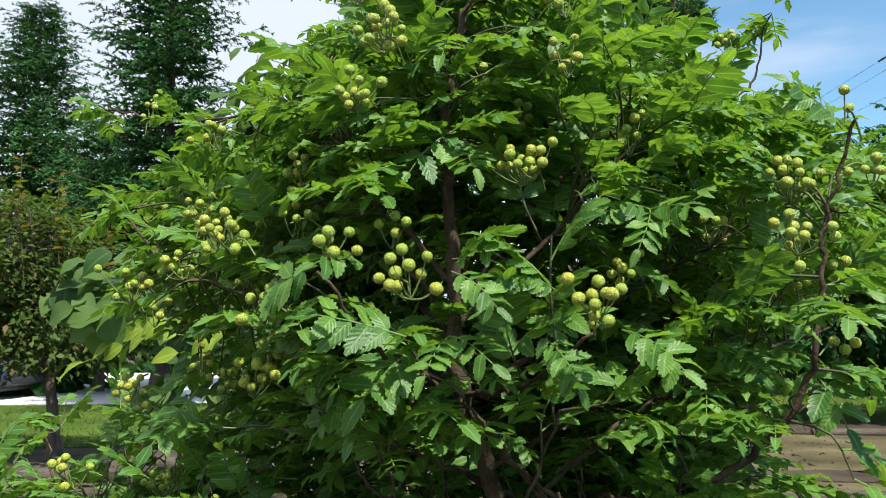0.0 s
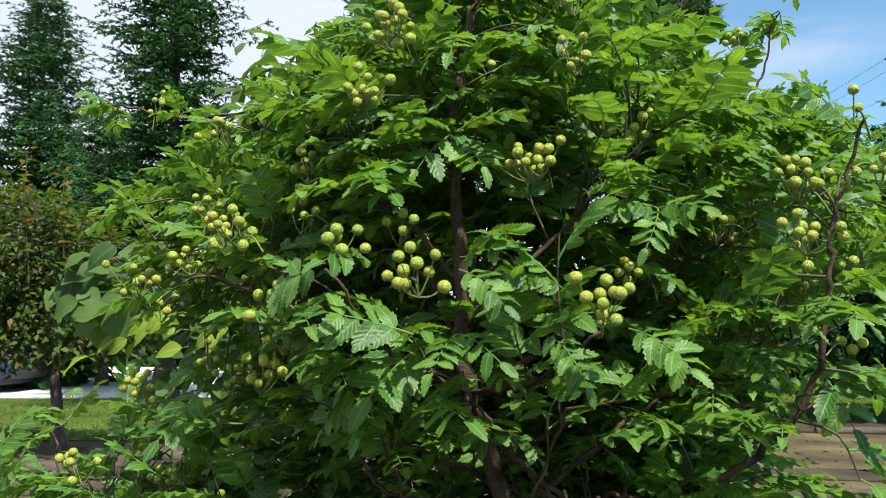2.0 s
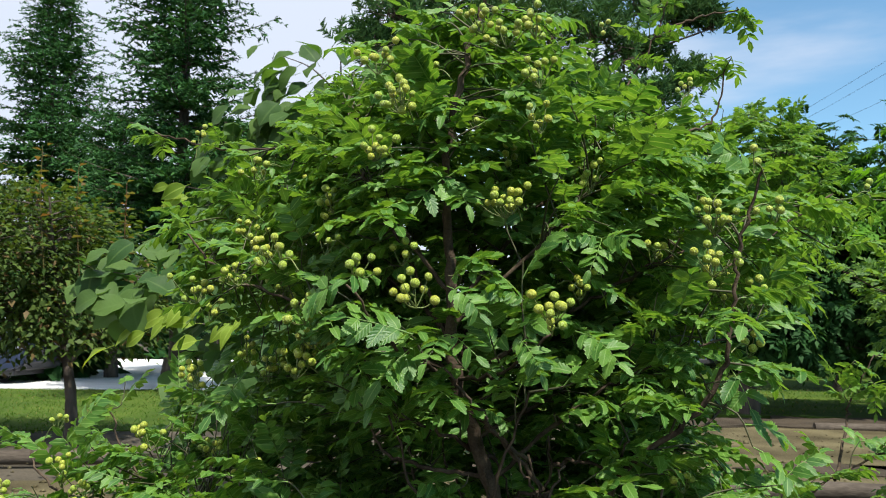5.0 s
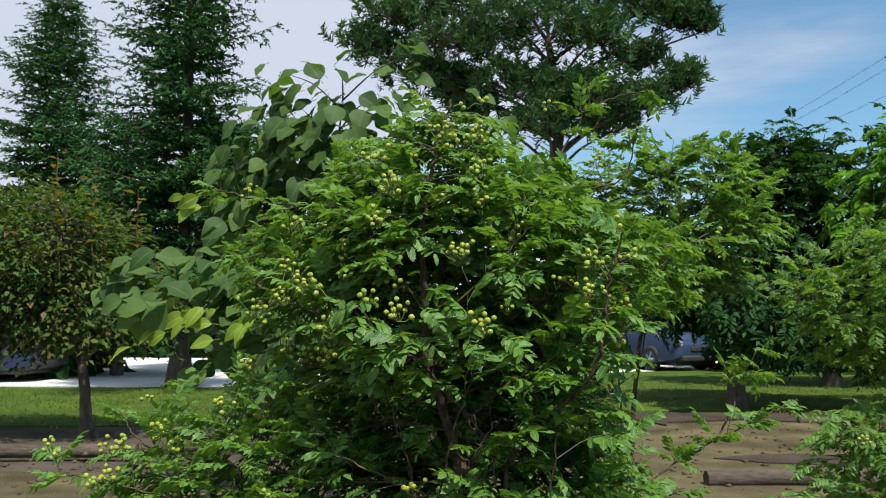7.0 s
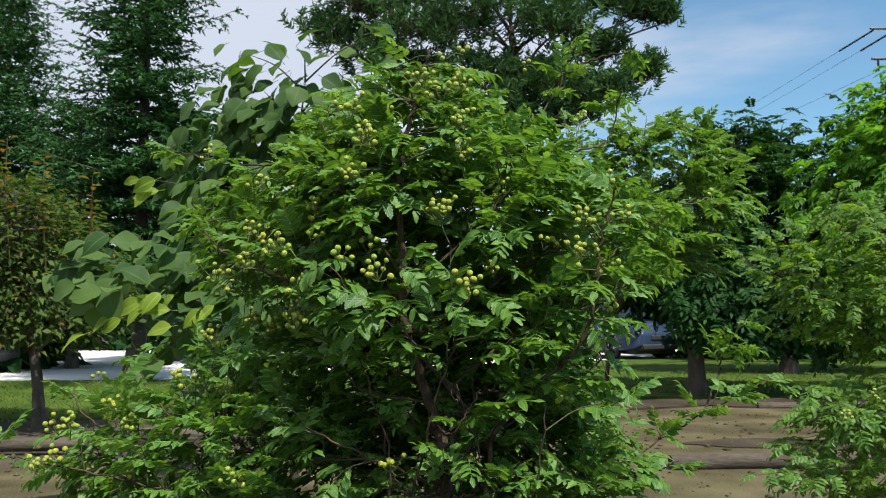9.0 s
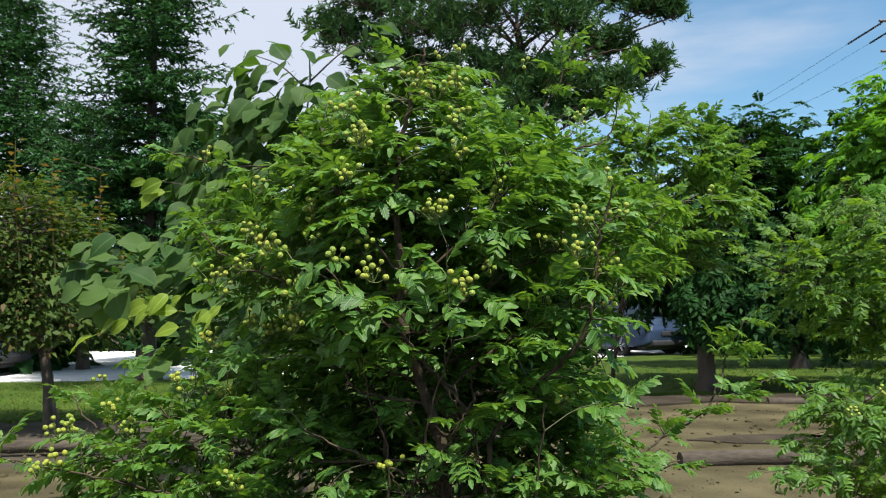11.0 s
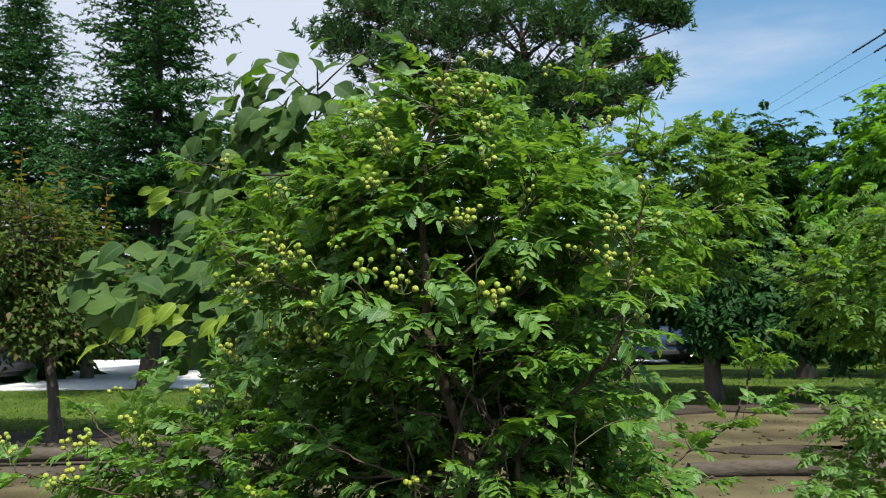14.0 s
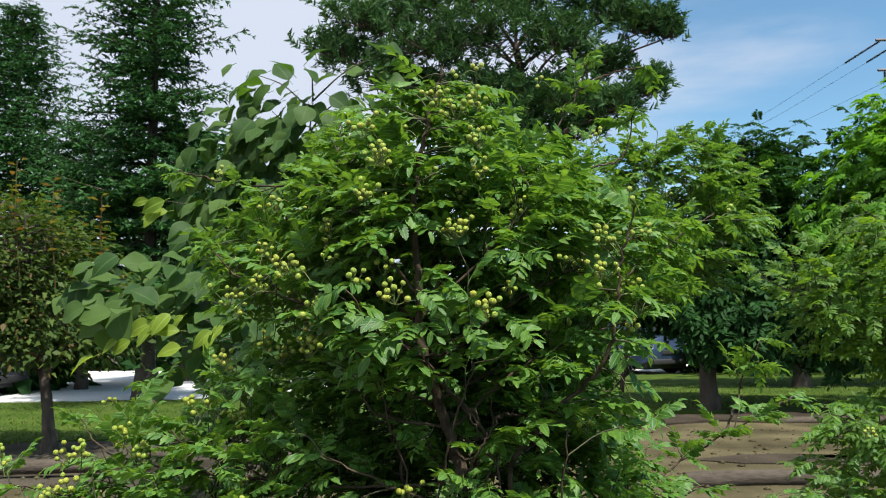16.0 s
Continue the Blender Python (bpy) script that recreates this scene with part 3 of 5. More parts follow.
        at, axes, size = np.concatenate([at[keep], h[:, :3]]), np.concatenate([axes[keep], frames(span + [0, 0, 0.012], np.tile([0, -0.65, 0.75], (len(h), 1)) + rng.normal(0, 0.15, (len(h), 3)))]), np.concatenate([size[keep], np.clip(ln * 1.0, 0.048, 0.074)])
    order = np.argsort(np.linalg.norm(at - np.asarray(near if near is not None else root), axis=1))
    first, rest = order[:named], order[named:]
    inv = top.matrix_basis.inverted()
    for n, i in enumerate(first):
        m = np.eye(4)
        m[:3, :3], m[:3, 3] = axes[i] * size[i], at[i]
        part("leaf", FROND_MESH[n % len(FROND_MESH)], M_LEAF, top, at=inv @ Matrix(m.tolist()))
    crown = Soup()
    behind = at[rest][:, 1] > (-9 if far else 0.43)
    for shapes, some in ((FROND_ARR, rest[~behind]), (FAR_ARR, rest[behind])):
        for k in range(len(shapes)):
            pick = some[k::len(shapes)]
            if len(pick):
                scatter(crown, shapes[k], at[pick], axes[pick], size[pick])
    part("foliage", crown, leaf, top, "many toothed green leaflets", "stuff")
    for x, y, z, count in clusters:
        s, c0 = Soup(), np.array([x, y, z])
        a = anchors[np.argmin(np.linalg.norm(anchors - c0, axis=1) + 0.5 * np.clip(anchors[:, 2] - z, 0, 1))]
        foot = c0 + unit(a - c0) * 0.022 * scale - np.array([0, 0, 0.008])
        tube(s, curve([foot, (foot + c0) / 2 + [0, 0, 0.002], c0 - [0, 0, 0.006]], 4), 0.0007, 0.0006, 4)
        spread = 0.003 * scale * count ** 0.5
        spots = []
        for i in range(count):
            best = None
            for _ in range(14):
                q = c0 + rng.normal(0, 1, 3) * spread * np.array([0.85, 0.6, 0.7])
                gap = min([np.linalg.norm(q - o) for o in spots] or [1.0])
                if best is None or gap > best[0]:
                    best = (gap, q)
                if gap > 0.0068 * scale:
                    break
            spots.append(best[1])
            hub = c0 - [0, 0, 0.009] - unit((c0 - core) * [0.5, 1.4, 0.3]) * 0.006
            tube(s, curve([hub, (hub + best[1]) / 2 - [0, 0, 0.002], best[1]], 3), 0.00045, 0.0004, 4)
        cl = part("fruit_stalk", s, M_STALK, top, "green pepper fruit on thin yellow-green stalks")
        for q in spots:
            r = 0.0033 * scale * rng.uniform(0.84, 1.1)
            part("berry", BERRY_MESH, M_BERRY, cl, at=Matrix.Translation(q) @ pose(0, 0, 0, *rng.uniform(0, 180, 3)) @ Matrix.Diagonal((r, r, r * rng.uniform(0.95, 1.1), 1)))
    return top


def crown_tips(n, rng, centre, zs, left, right, front, back):
    """Twig ends spread in a crown given by its reach to the four sides at some heights, denser to the outside."""
    out = []
    while len(out) < n:
        z = rng.uniform(zs[0], zs[-1])
        a = rng.uniform(0, 2 * math.pi)
        rx = np.interp(z, zs, right if math.cos(a) > 0 else left)
        ry = np.interp(z, zs, back if math.sin(a) > 0 else front)
        if rng.random() * 0.5 > math.sqrt(rx * ry) + 0.1:
            continue
        k = rng.uniform(0.3, 1) ** 0.6 * (1 + 0.12 * noise.noise((a * 1.6, z * 9, 2)))
        out.append((centre[0] + rx * k * math.cos(a), centre[1] + ry * k * math.sin(a), z))
    return out


rng1 = np.random.default_rng(21)
MAIN_TRUNKS = [
    [(0.05, 0.47, -0.02), (0.046, 0.465, 0.45), (0.037, 0.46, 0.885), (0.024, 0.46, 0.977), (-0.01, 0.45, 1.076), (-0.015, 0.45, 1.173), (-0.015, 0.45, 1.281), (0.006, 0.48, 1.394), (0.016, 0.5, 1.44)],
    [(0.07, 0.48, -0.02), (0.08, 0.475, 0.5), (0.085, 0.465, 0.9), (0.12, 0.455, 0.99), (0.19, 0.43, 1.06), (0.21, 0.42, 1.125), (0.217, 0.42, 1.18), (0.235, 0.41, 1.245)],
    [(0.03, 0.49, -0.02), (0.0, 0.52, 0.5), (-0.04, 0.55, 0.9), (-0.08, 0.58, 1.05)],
]
MAIN_LIMBS = [
    [(-0.015, 0.45, 1.15), (-0.075, 0.47, 1.224), (-0.132, 0.52, 1.288), (-0.293, 0.66, 1.324), (-0.4, 0.715, 1.36)],
    [(-0.01, 0.45, 1.076), (-0.05, 0.4, 1.1), (-0.085, 0.355, 1.15)],
    [(-0.01, 0.45, 1.076), (0.03, 0.4, 1.085), (0.065, 0.35, 1.115)],
    [(0.02, 0.46, 0.99), (0.09, 0.47, 1.05), (0.15, 0.48, 1.085), (0.25, 0.5, 1.12)],
    [(0.0, 0.46, 1.15), (0.12, 0.66, 1.32), (0.188, 0.78, 1.428), (0.231, 0.82, 1.505), (0.252, 0.83, 1.56)],
    [(0.231, 0.82, 1.505), (0.29, 0.83, 1.535), (0.345, 0.83, 1.545)],
    [(0.12, 0.66, 1.32), (0.25, 0.75, 1.36), (0.297, 0.78, 1.389), (0.312, 0.78, 1.45)],
    [(-0.012, 0.45, 1.12), (0.07, 0.46, 1.2), (0.14, 0.54, 1.28), (0.22, 0.64, 1.36)],
    [(0.02, 0.46, 1.09), (0.1, 0.5, 1.14), (0.19, 0.55, 1.19), (0.29, 0.58, 1.235)],
    [(-0.01, 0.45, 1.1), (-0.06, 0.5, 1.19), (-0.11, 0.55, 1.27), (-0.13, 0.57, 1.35)],
    [(0.03, 0.46, 0.93), (-0.18, 0.53, 0.92), (-0.346, 0.6, 0.965), (-0.44, 0.71, 1.02)],
    [(-0.18, 0.53, 0.92), (-0.34, 0.58, 0.93), (-0.46, 0.63, 0.945), (-0.53, 0.69, 0.985)],
    [(0.04, 0.46, 0.84), (-0.25, 0.5, 0.87), (-0.414, 0.5, 0.905), (-0.522, 0.5, 0.928)],
    [(0.05, 0.47, 0.8), (0.24, 0.64, 0.86), (0.38, 0.8, 0.909), (0.505, 0.85, 0.962), (0.585, 0.9, 0.99)],
    [(0.44, 0.82, 0.935), (0.515, 0.96, 0.99), (0.524, 0.97, 1.02), (0.56, 0.97, 1.085)],
    [(0.05, 0.46, 0.8), (0.195, 0.45, 0.89), (0.32, 0.5, 0.92)],
    [(0.0, 0.46, 1.1), (-0.1, 0.64, 1.2), (-0.15, 0.78, 1.3)],
    [(0.0, 0.46, 1.05), (0.1, 0.68, 1.12), (0.2, 0.84, 1.2)],
    [(-0.01, 0.45, 1.08), (-0.12, 0.48, 1.13), (-0.24, 0.54, 1.17), (-0.31, 0.59, 1.225)],
    [(0.05, 0.47, 0.85), (0.06, 0.6, 0.95), (0.05, 0.68, 1.06)],
    [(-0.01, 0.45, 1.08), (0.0, 0.55, 1.14), (0.0, 0.63, 1.2)],
    [(0.05, 0.47, 0.7), (-0.02, 0.58, 0.8), (-0.1, 0.64, 0.9)],
    [(0.05, 0.47, 0.7), (0.1, 0.58, 0.8), (0.17, 0.63, 0.92)],
    [(0.03, 0.46, 0.9), (-0.04, 0.43, 0.93), (-0.12, 0.42, 0.97)],
    [(0.04, 0.47, 0.72), (-0.15, 0.52, 0.78), (-0.3, 0.55, 0.85), (-0.42, 0.57, 0.92)],
    [(-0.15, 0.52, 0.78), (-0.26, 0.62, 0.84), (-0.38, 0.68, 0.92)],
    [(0.0, 0.46, 1.02), (0.15, 0.6, 1.1), (0.3, 0.71, 1.2), (0.42, 0.74, 1.28)],
    [(0.04, 0.47, 0.92), (0.18, 0.56, 1.0), (0.28, 0.62, 1.06)],
    [(0.05, 0.46, 0.55), (0.1, 0.435, 0.75), (0.085, 0.43, 0.9), (0.05, 0.42, 1.02)],
    [(0.05, 0.46, 0.6), (-0.02, 0.44, 0.8), (-0.03, 0.43, 0.95), (-0.06, 0.41, 1.05)],
    [(0.06, 0.46, 0.62), (0.16, 0.45, 0.78), (0.21, 0.44, 0.9)],
    [(0.03, 0.45, 0.7), (0.0, 0.43, 0.85), (0.02, 0.42, 0.98), (0.05, 0.4, 1.07)],
    [(0.05, 0.46, 0.5), (0.07, 0.43, 0.7), (0.13, 0.42, 0.86), (0.15, 0.4, 1.0)],
    [(-0.1, 0.64, 1.2), (-0.17, 0.72, 1.29), (-0.2, 0.76, 1.4)],
    [(0.15, 0.6, 1.1), (0.27, 0.73, 1.22), (0.33, 0.82, 1.3)],
    [(0.04, 0.48, 0.85), (0.18, 0.66, 1.0), (0.28, 0.82, 1.12), (0.32, 0.88, 1.22)],
    [(0.03, 0.47, 0.75), (-0.15, 0.58, 0.78), (-0.32, 0.62, 0.82), (-0.42, 0.66, 0.86)],
    [(0.0, 0.47, 1.1), (-0.1, 0.6, 1.18), (-0.2, 0.7, 1.25), (-0.28, 0.74, 1.29)],
]
# a thicket of thin bare twigs round the fork of the stems
for k in range(26):
    a = np.array([rng1.uniform(0.0, 0.09), rng1.uniform(0.44, 0.48), rng1.uniform(0.78, 1.03)])
    d = unit([rng1.choice([-1, 1]) * rng1.uniform(0.4, 1.0), rng1.uniform(-0.7, 0.5), rng1.uniform(0.1, 0.9)])
    n = rng1.uniform(0.05, 0.14)
    MAIN_LIMBS.append([tuple(a), tuple(a + d * n * 0.4 + rng1.normal(0, 0.008, 3)), tuple(a + d * n * 0.75 + rng1.normal(0, 0.01, 3)), tuple(a + d * n + [0, 0, 0.02])])
MAIN_TIPS = [
    (-0.028, 0.5, 1.415), (0.05, 0.5, 1.415), (0.09, 0.53, 1.39), (-0.09, 0.5, 1.385),
    (0.25, 0.83, 1.56), (0.225, 0.82, 1.51), (0.345, 0.83, 1.545), (0.312, 0.78, 1.46), (0.21, 0.8, 1.47), (0.29, 0.8, 1.44),
    (-0.4, 0.72, 1.36), (-0.35, 0.69, 1.345), (-0.293, 0.66, 1.33), (-0.24, 0.62, 1.31), (-0.31, 0.6, 1.232), (-0.28, 0.56, 1.2),
    (-0.53, 0.7, 0.985), (-0.44, 0.75, 1.05), (-0.467, 0.64, 0.955), (-0.54, 0.55, 0.95), (-0.51, 0.5, 0.925), (-0.45, 0.5, 0.91), (-0.4, 0.64, 0.985), (-0.36, 0.55, 0.95), (-0.45, 0.7, 1.02), (-0.43, 0.62, 0.95),
    (0.42, 0.6, 1.25), (0.375, 0.6, 1.236), (0.35, 0.58, 1.2),
    (0.57, 0.97, 1.09), (0.53, 0.97, 1.07), (0.5, 0.96, 1.05), (0.58, 0.9, 0.99), (0.505, 0.85, 0.965), (0.44, 0.82, 0.945), (0.55, 0.95, 1.04), (0.48, 0.84, 0.98), (0.53, 0.86, 0.97), (0.41, 0.8, 0.94), (0.36, 0.78, 0.92),
    (0.32, 0.5, 0.915), (0.26, 0.47, 0.91), (0.225, 0.41, 1.25), (0.235, 0.41, 1.23), (0.24, 0.42, 1.15), (0.23, 0.42, 1.09),
    (0.2, 0.4, 1.08), (0.22, 0.41, 1.03), (0.17, 0.4, 1.06), (0.24, 0.42, 1.0), (0.21, 0.4, 1.13), (0.19, 0.41, 0.98),
    (-0.04, 0.41, 1.22), (-0.07, 0.42, 1.25), (0.0, 0.42, 1.27), (0.03, 0.42, 1.25), (-0.02, 0.4, 1.24), (0.05, 0.43, 1.29), (-0.05, 0.43, 1.29),
]
# the crown: lobes (centre, radii) and how thickly their insides are set with twigs
LOBES = [
    ((0.02, 0.5, 1.17), (0.2, 0.14, 0.19), 0.5), ((0.0, 0.52, 1.32), (0.1, 0.1, 0.09), 0.2), ((0.17, 0.56, 1.2), (0.13, 0.12, 0.1), 0.22),
    ((-0.16, 0.58, 1.18), (0.13, 0.12, 0.09), 0.22), ((-0.25, 0.56, 0.93), (0.23, 0.12, 0.09), 0.15), ((0.06, 0.52, 0.92), (0.22, 0.13, 0.15), 0.18),
    ((0.05, 0.67, 1.15), (0.22, 0.1, 0.17), 0.55), ((0.03, 0.66, 0.95), (0.24, 0.1, 0.14), 0.5), ((0.0, 0.56, 0.74), (0.28, 0.14, 0.14), 0.18), ((-0.05, 0.68, 1.28), (0.12, 0.1, 0.1), 0.18), ((0.12, 0.66, 1.3), (0.11, 0.1, 0.09), 0.18),
    ((-0.2, 0.7, 1.24), (0.13, 0.1, 0.08), 0.22), ((0.28, 0.84, 1.23), (0.14, 0.12, 0.09), 0.22), ((0.12, 0.68, 1.05), (0.12, 0.12, 0.12), 0.18), ((-0.3, 0.6, 0.84), (0.2, 0.13, 0.1), 0.18), ((-0.1, 0.5, 0.86), (0.18, 0.1, 0.14), 0.22),
    ((-0.22, 0.62, 1.02), (0.12, 0.1, 0.06), 0.15), ((-0.09, 0.66, 1.36), (0.08, 0.08, 0.06), 0.2), ((-0.13, 0.62, 1.29), (0.07, 0.08, 0.06), 0.2), ((0.06, 0.62, 1.36), (0.08, 0.08, 0.05), 0.2), ((0.0, 0.63, 0.86), (0.28, 0.1, 0.12), 0.4),
]


def lobe_tips(lobes, n, gap, rng):
    """Twig ends in a union of lobes, at least a gap apart, thicker towards its skin."""
    out = np.zeros((0, 3))
    for _ in range(n):
        c, r, inside = lobes[rng.integers(len(lobes))]
        p = np.array(c) + unit(rng.normal(0, 1, 3)) * rng.random() ** 0.33 * np.array(r)
        depth = min(np.linalg.norm((p - np.array(q)) / np.array(w)) + 0.14 * noise.noise(Vector(p) * 14) for q, w, _ in lobes)
        if depth < 0.74 and rng.random() > inside:
            continue
        if len(out) == 0 or np.min(np.linalg.norm(out - p, axis=1)) > gap * (1 if depth > 0.74 else 1.25):
            out = np.vstack([out, p])
    return [tuple(p) for p in out]


MAIN_TIPS += [(rng1.uniform(-0.2, 0.24), rng1.uniform(0.58, 0.72), rng1.uniform(0.84, 1.33)) for _ in range(210)]
MAIN_TIPS += [(rng1.uniform(-0.3, 0.22), rng1.uniform(0.6, 0.76), rng1.uniform(0.9, 1.1)) for _ in range(90)]
MAIN_TIPS += lobe_tips(LOBES, 26000, 0.0305, rng1)
# the forked stems stay open to view below the crown
MAIN_TIPS = [p for p in MAIN_TIPS if not (0.8 < p[2] < 1.06 and -0.14 < p[0] < 0.22 and p[1] < 0.54 and rng1.random() < 0.5)]
MAIN_TIPS = [p for p in MAIN_TIPS if not (p[2] > 1.2 and abs(p[0] + 0.012) < 0.028 and p[1] < 0.47 and rng1.random() < 0.45)]
FRONT_FRUIT = [
    (-0.071, 0.315, 1.167, 6), (-0.029, 0.31, 1.146, 10), (0.064, 0.324, 1.135, 11), (-0.209, 0.52, 1.214, 10), (-0.235, 0.55, 1.171, 7),
    (-0.12, 0.463, 1.234, 5), (-0.174, 0.6, 1.275, 5), (-0.128, 0.47, 1.217, 4), (-0.117, 0.42, 1.193, 3), (-0.065, 0.5, 1.271, 4),
    (0.033, 0.52, 1.285, 5), (0.038, 0.396, 1.223, 5), (0.103, 0.436, 1.245, 6), (0.233, 0.649, 1.384, 6), (0.106, 0.55, 1.289, 6),
    (0.199, 0.42, 1.209, 14), (0.227, 0.403, 1.255, 2), (0.248, 0.42, 1.218, 4), (0.155, 0.45, 1.189, 3), (0.228, 0.434, 1.111, 4),
]
SIDE_FRUIT = [
    (0.246, 0.46, 1.157, 3), (-0.134, 0.5, 1.109, 13), (-0.258, 0.51, 1.077, 5), (-0.201, 0.55, 1.078, 6), (0.006, 0.45, 1.305, 3),
    (0.092, 0.42, 1.156, 6), (-0.332, 0.687, 1.348, 5), (0.104, 0.6, 1.326, 6), (-0.442, 0.613, 0.962, 9), (-0.36, 0.5, 0.909, 5),
    (0.163, 0.5, 1.111, 3), (-0.05, 0.4, 1.182, 4), (-0.286, 0.5, 0.889, 9), (-0.026, 0.42, 0.934, 6), (0.177, 0.45, 1.001, 5),
    (0.06, 0.5, 1.437, 3), (-0.304, 0.58, 0.966, 7), (0.034, 0.52, 1.437, 2), (0.163, 0.8, 1.519, 3), (0.402, 0.6, 1.263, 2),
    (-0.032, 0.47, 1.356, 2), (-0.487, 0.68, 1.011, 4),
]
MORE_FRUIT = []
for x, y, z in MAIN_TIPS:
    front = y < 0.47 and (z > 1.2 or abs(x) > 0.12)
    side = abs(x) > 0.16 and y < 0.62
    low = (z < 1.06 and (x > 0.1 or rng1.random() > 0.25)) or (x > 0.1 and z < 1.14)
    edge = (x > 0.15 and z > 1.18) or (x < -0.22 and z > 1.15) or (x < 0.06 and z > 1.22 and (x * 977 + z * 613) % 1 < 0.7)
    if (front or side) and z > 0.9 and x < 0.24 and not low and not edge and all(math.dist((x, y, z), c[:3]) > 0.042 for c in FRONT_FRUIT + SIDE_FRUIT + MORE_FRUIT):
        MORE_FRUIT.append((x, y - 0.045, z + 0.012, int(rng1.integers(6, 12))))
rng1.shuffle(MORE_FRUIT)
MORE_FRUIT = [(*c[:3], int(c[3])) for c in MORE_FRUIT[:72]]
# large leaves at the front of the crown: foot and tip
FRONT_LEAVES = [
    (0.049, 0.365, 1.137, 0.011, 0.345, 1.157), (0.041, 0.37, 1.112, 0.062, 0.335, 1.085), (0.084, 0.375, 1.117, 0.123, 0.335, 1.092),
    (-0.037, 0.37, 1.114, -0.12, 0.345, 1.125), (-0.012, 0.365, 1.114, -0.02, 0.335, 1.097), (-0.012, 0.365, 1.114, 0.005, 0.335, 1.101),
    (-0.032, 0.41, 1.109, -0.077, 0.365, 1.068), (-0.011, 0.43, 1.247, -0.043, 0.38, 1.212), (-0.015, 0.43, 1.243, 0.007, 0.385, 1.202),
    (0.107, 0.4, 1.189, 0.069, 0.37, 1.186), (0.107, 0.4, 1.189, 0.129, 0.37, 1.179), (0.107, 0.4, 1.189, 0.102, 0.37, 1.162),
]
FRONT_LEAVES += [
    (0.233, 0.425, 1.242, 0.182, 0.4, 1.273), (0.206, 0.44, 1.097, 0.226, 0.4, 1.05), (0.16, 0.46, 1.111, 0.181, 0.42, 1.077),
    (-0.052, 0.46, 1.315, -0.092, 0.42, 1.33), (-0.212, 0.52, 1.076, -0.258, 0.46, 1.015), (-0.086, 0.36, 1.154, -0.137, 0.38, 1.127),
    (-0.057, 0.34, 1.152, -0.075, 0.31, 1.154), (-0.372, 0.5, 1.015, -0.352, 0.485, 1.07), (-0.36, 0.5, 1.0, -0.34, 0.47, 1.03), (-0.01, 0.35, 1.149, 0.02, 0.33, 1.124),
]
bush("pepper_bush", "green pepper bush with toothed leaflets and yellow-green berry clusters", MAIN_TRUNKS, MAIN_LIMBS, MAIN_TIPS,
     FRONT_FRUIT + SIDE_FRUIT + MORE_FRUIT, 5, near=(0.0, 0.0, 1.16), heroes=FRONT_LEAVES)

BACK_TIPS = crown_tips(
    380, np.random.default_rng(18), (0.66, 2.0), [1.22, 1.28, 1.36, 1.48, 1.6, 1.72],
    [0.16, 0.26, 0.3, 0.34, 0.38, 0.3], [0.2, 0.26, 0.3, 0.32, 0.28, 0.14], [0.15, 0.2, 0.22, 0.22, 0.2, 0.12], [0.15, 0.2, 0.22, 0.22, 0.2, 0.12])
bush("pepper_bush", "tall green pepper bush with fine leaflets behind the others", [
    [(0.47, 2.02, -0.02), (0.48, 2.0, 0.7), (0.52, 2.0, 1.1), (0.6, 2.0, 1.5)], [(0.49, 2.04, -0.02), (0.46, 2.03, 0.7), (0.45, 2.03, 1.3)]],
    [[(0.52, 2.0, 1.1), (0.66, 1.95, 1.3), (0.8, 1.92, 1.45)], [(0.55, 2.0, 1.25), (0.7, 2.0, 1.48), (0.82, 2.0, 1.6)], [(0.5, 2.0, 1.0), (0.42, 1.9, 1.3), (0.4, 1.88, 1.55)], [(0.58, 2.0, 1.4), (0.6, 1.9, 1.6)], [(0.5, 2.0, 0.95), (0.52, 1.85, 1.15), (0.6, 1.82, 1.35)]],
    BACK_TIPS, [(0.62, 1.82, 1.5, 4), (0.8, 1.85, 1.42, 3)], 16, leaf_size=0.064, named=0, far=True, scale=1.3)

LEFT_TIPS = crown_tips(
    90, np.random.default_rng(19), (-0.3, 1.72), [1.12, 1.3, 1.45, 1.58, 1.66],
    [0.28, 0.28, 0.24, 0.15, 0.08], [0.28, 0.28, 0.26, 0.24, 0.2], [0.15, 0.18, 0.18, 0.15, 0.1], [0.15, 0.18, 0.18, 0.15, 0.1])
bush("pepper_bush", "green pepper bush with a rounded crown, half hidden behind another", [
    [(-0.24, 1.74, -0.02), (-0.26, 1.73, 0.7), (-0.3, 1.72, 1.1), (-0.28, 1.72, 1.5)], [(-0.22, 1.76, -0.02), (-0.18, 1.75, 0.7), (-0.12, 1.74, 1.2)]],
    [[(-0.3, 1.72, 1.1), (-0.42, 1.68, 1.25), (-0.53, 1.66, 1.36)], [(-0.29, 1.72, 1.2), (-0.36, 1.7, 1.42), (-0.4, 1.7, 1.56)], [(-0.28, 1.72, 1.3), (-0.18, 1.7, 1.5), (-0.12, 1.7, 1.6)], [(-0.18, 1.75, 0.7), (-0.25, 1.62, 1.0), (-0.3, 1.58, 1.2)]],
    LEFT_TIPS, [(-0.4, 1.56, 1.32, 4), (-0.2, 1.56, 1.5, 3)], 17, leaf_size=0.064, named=0, far=True, scale=1.3)

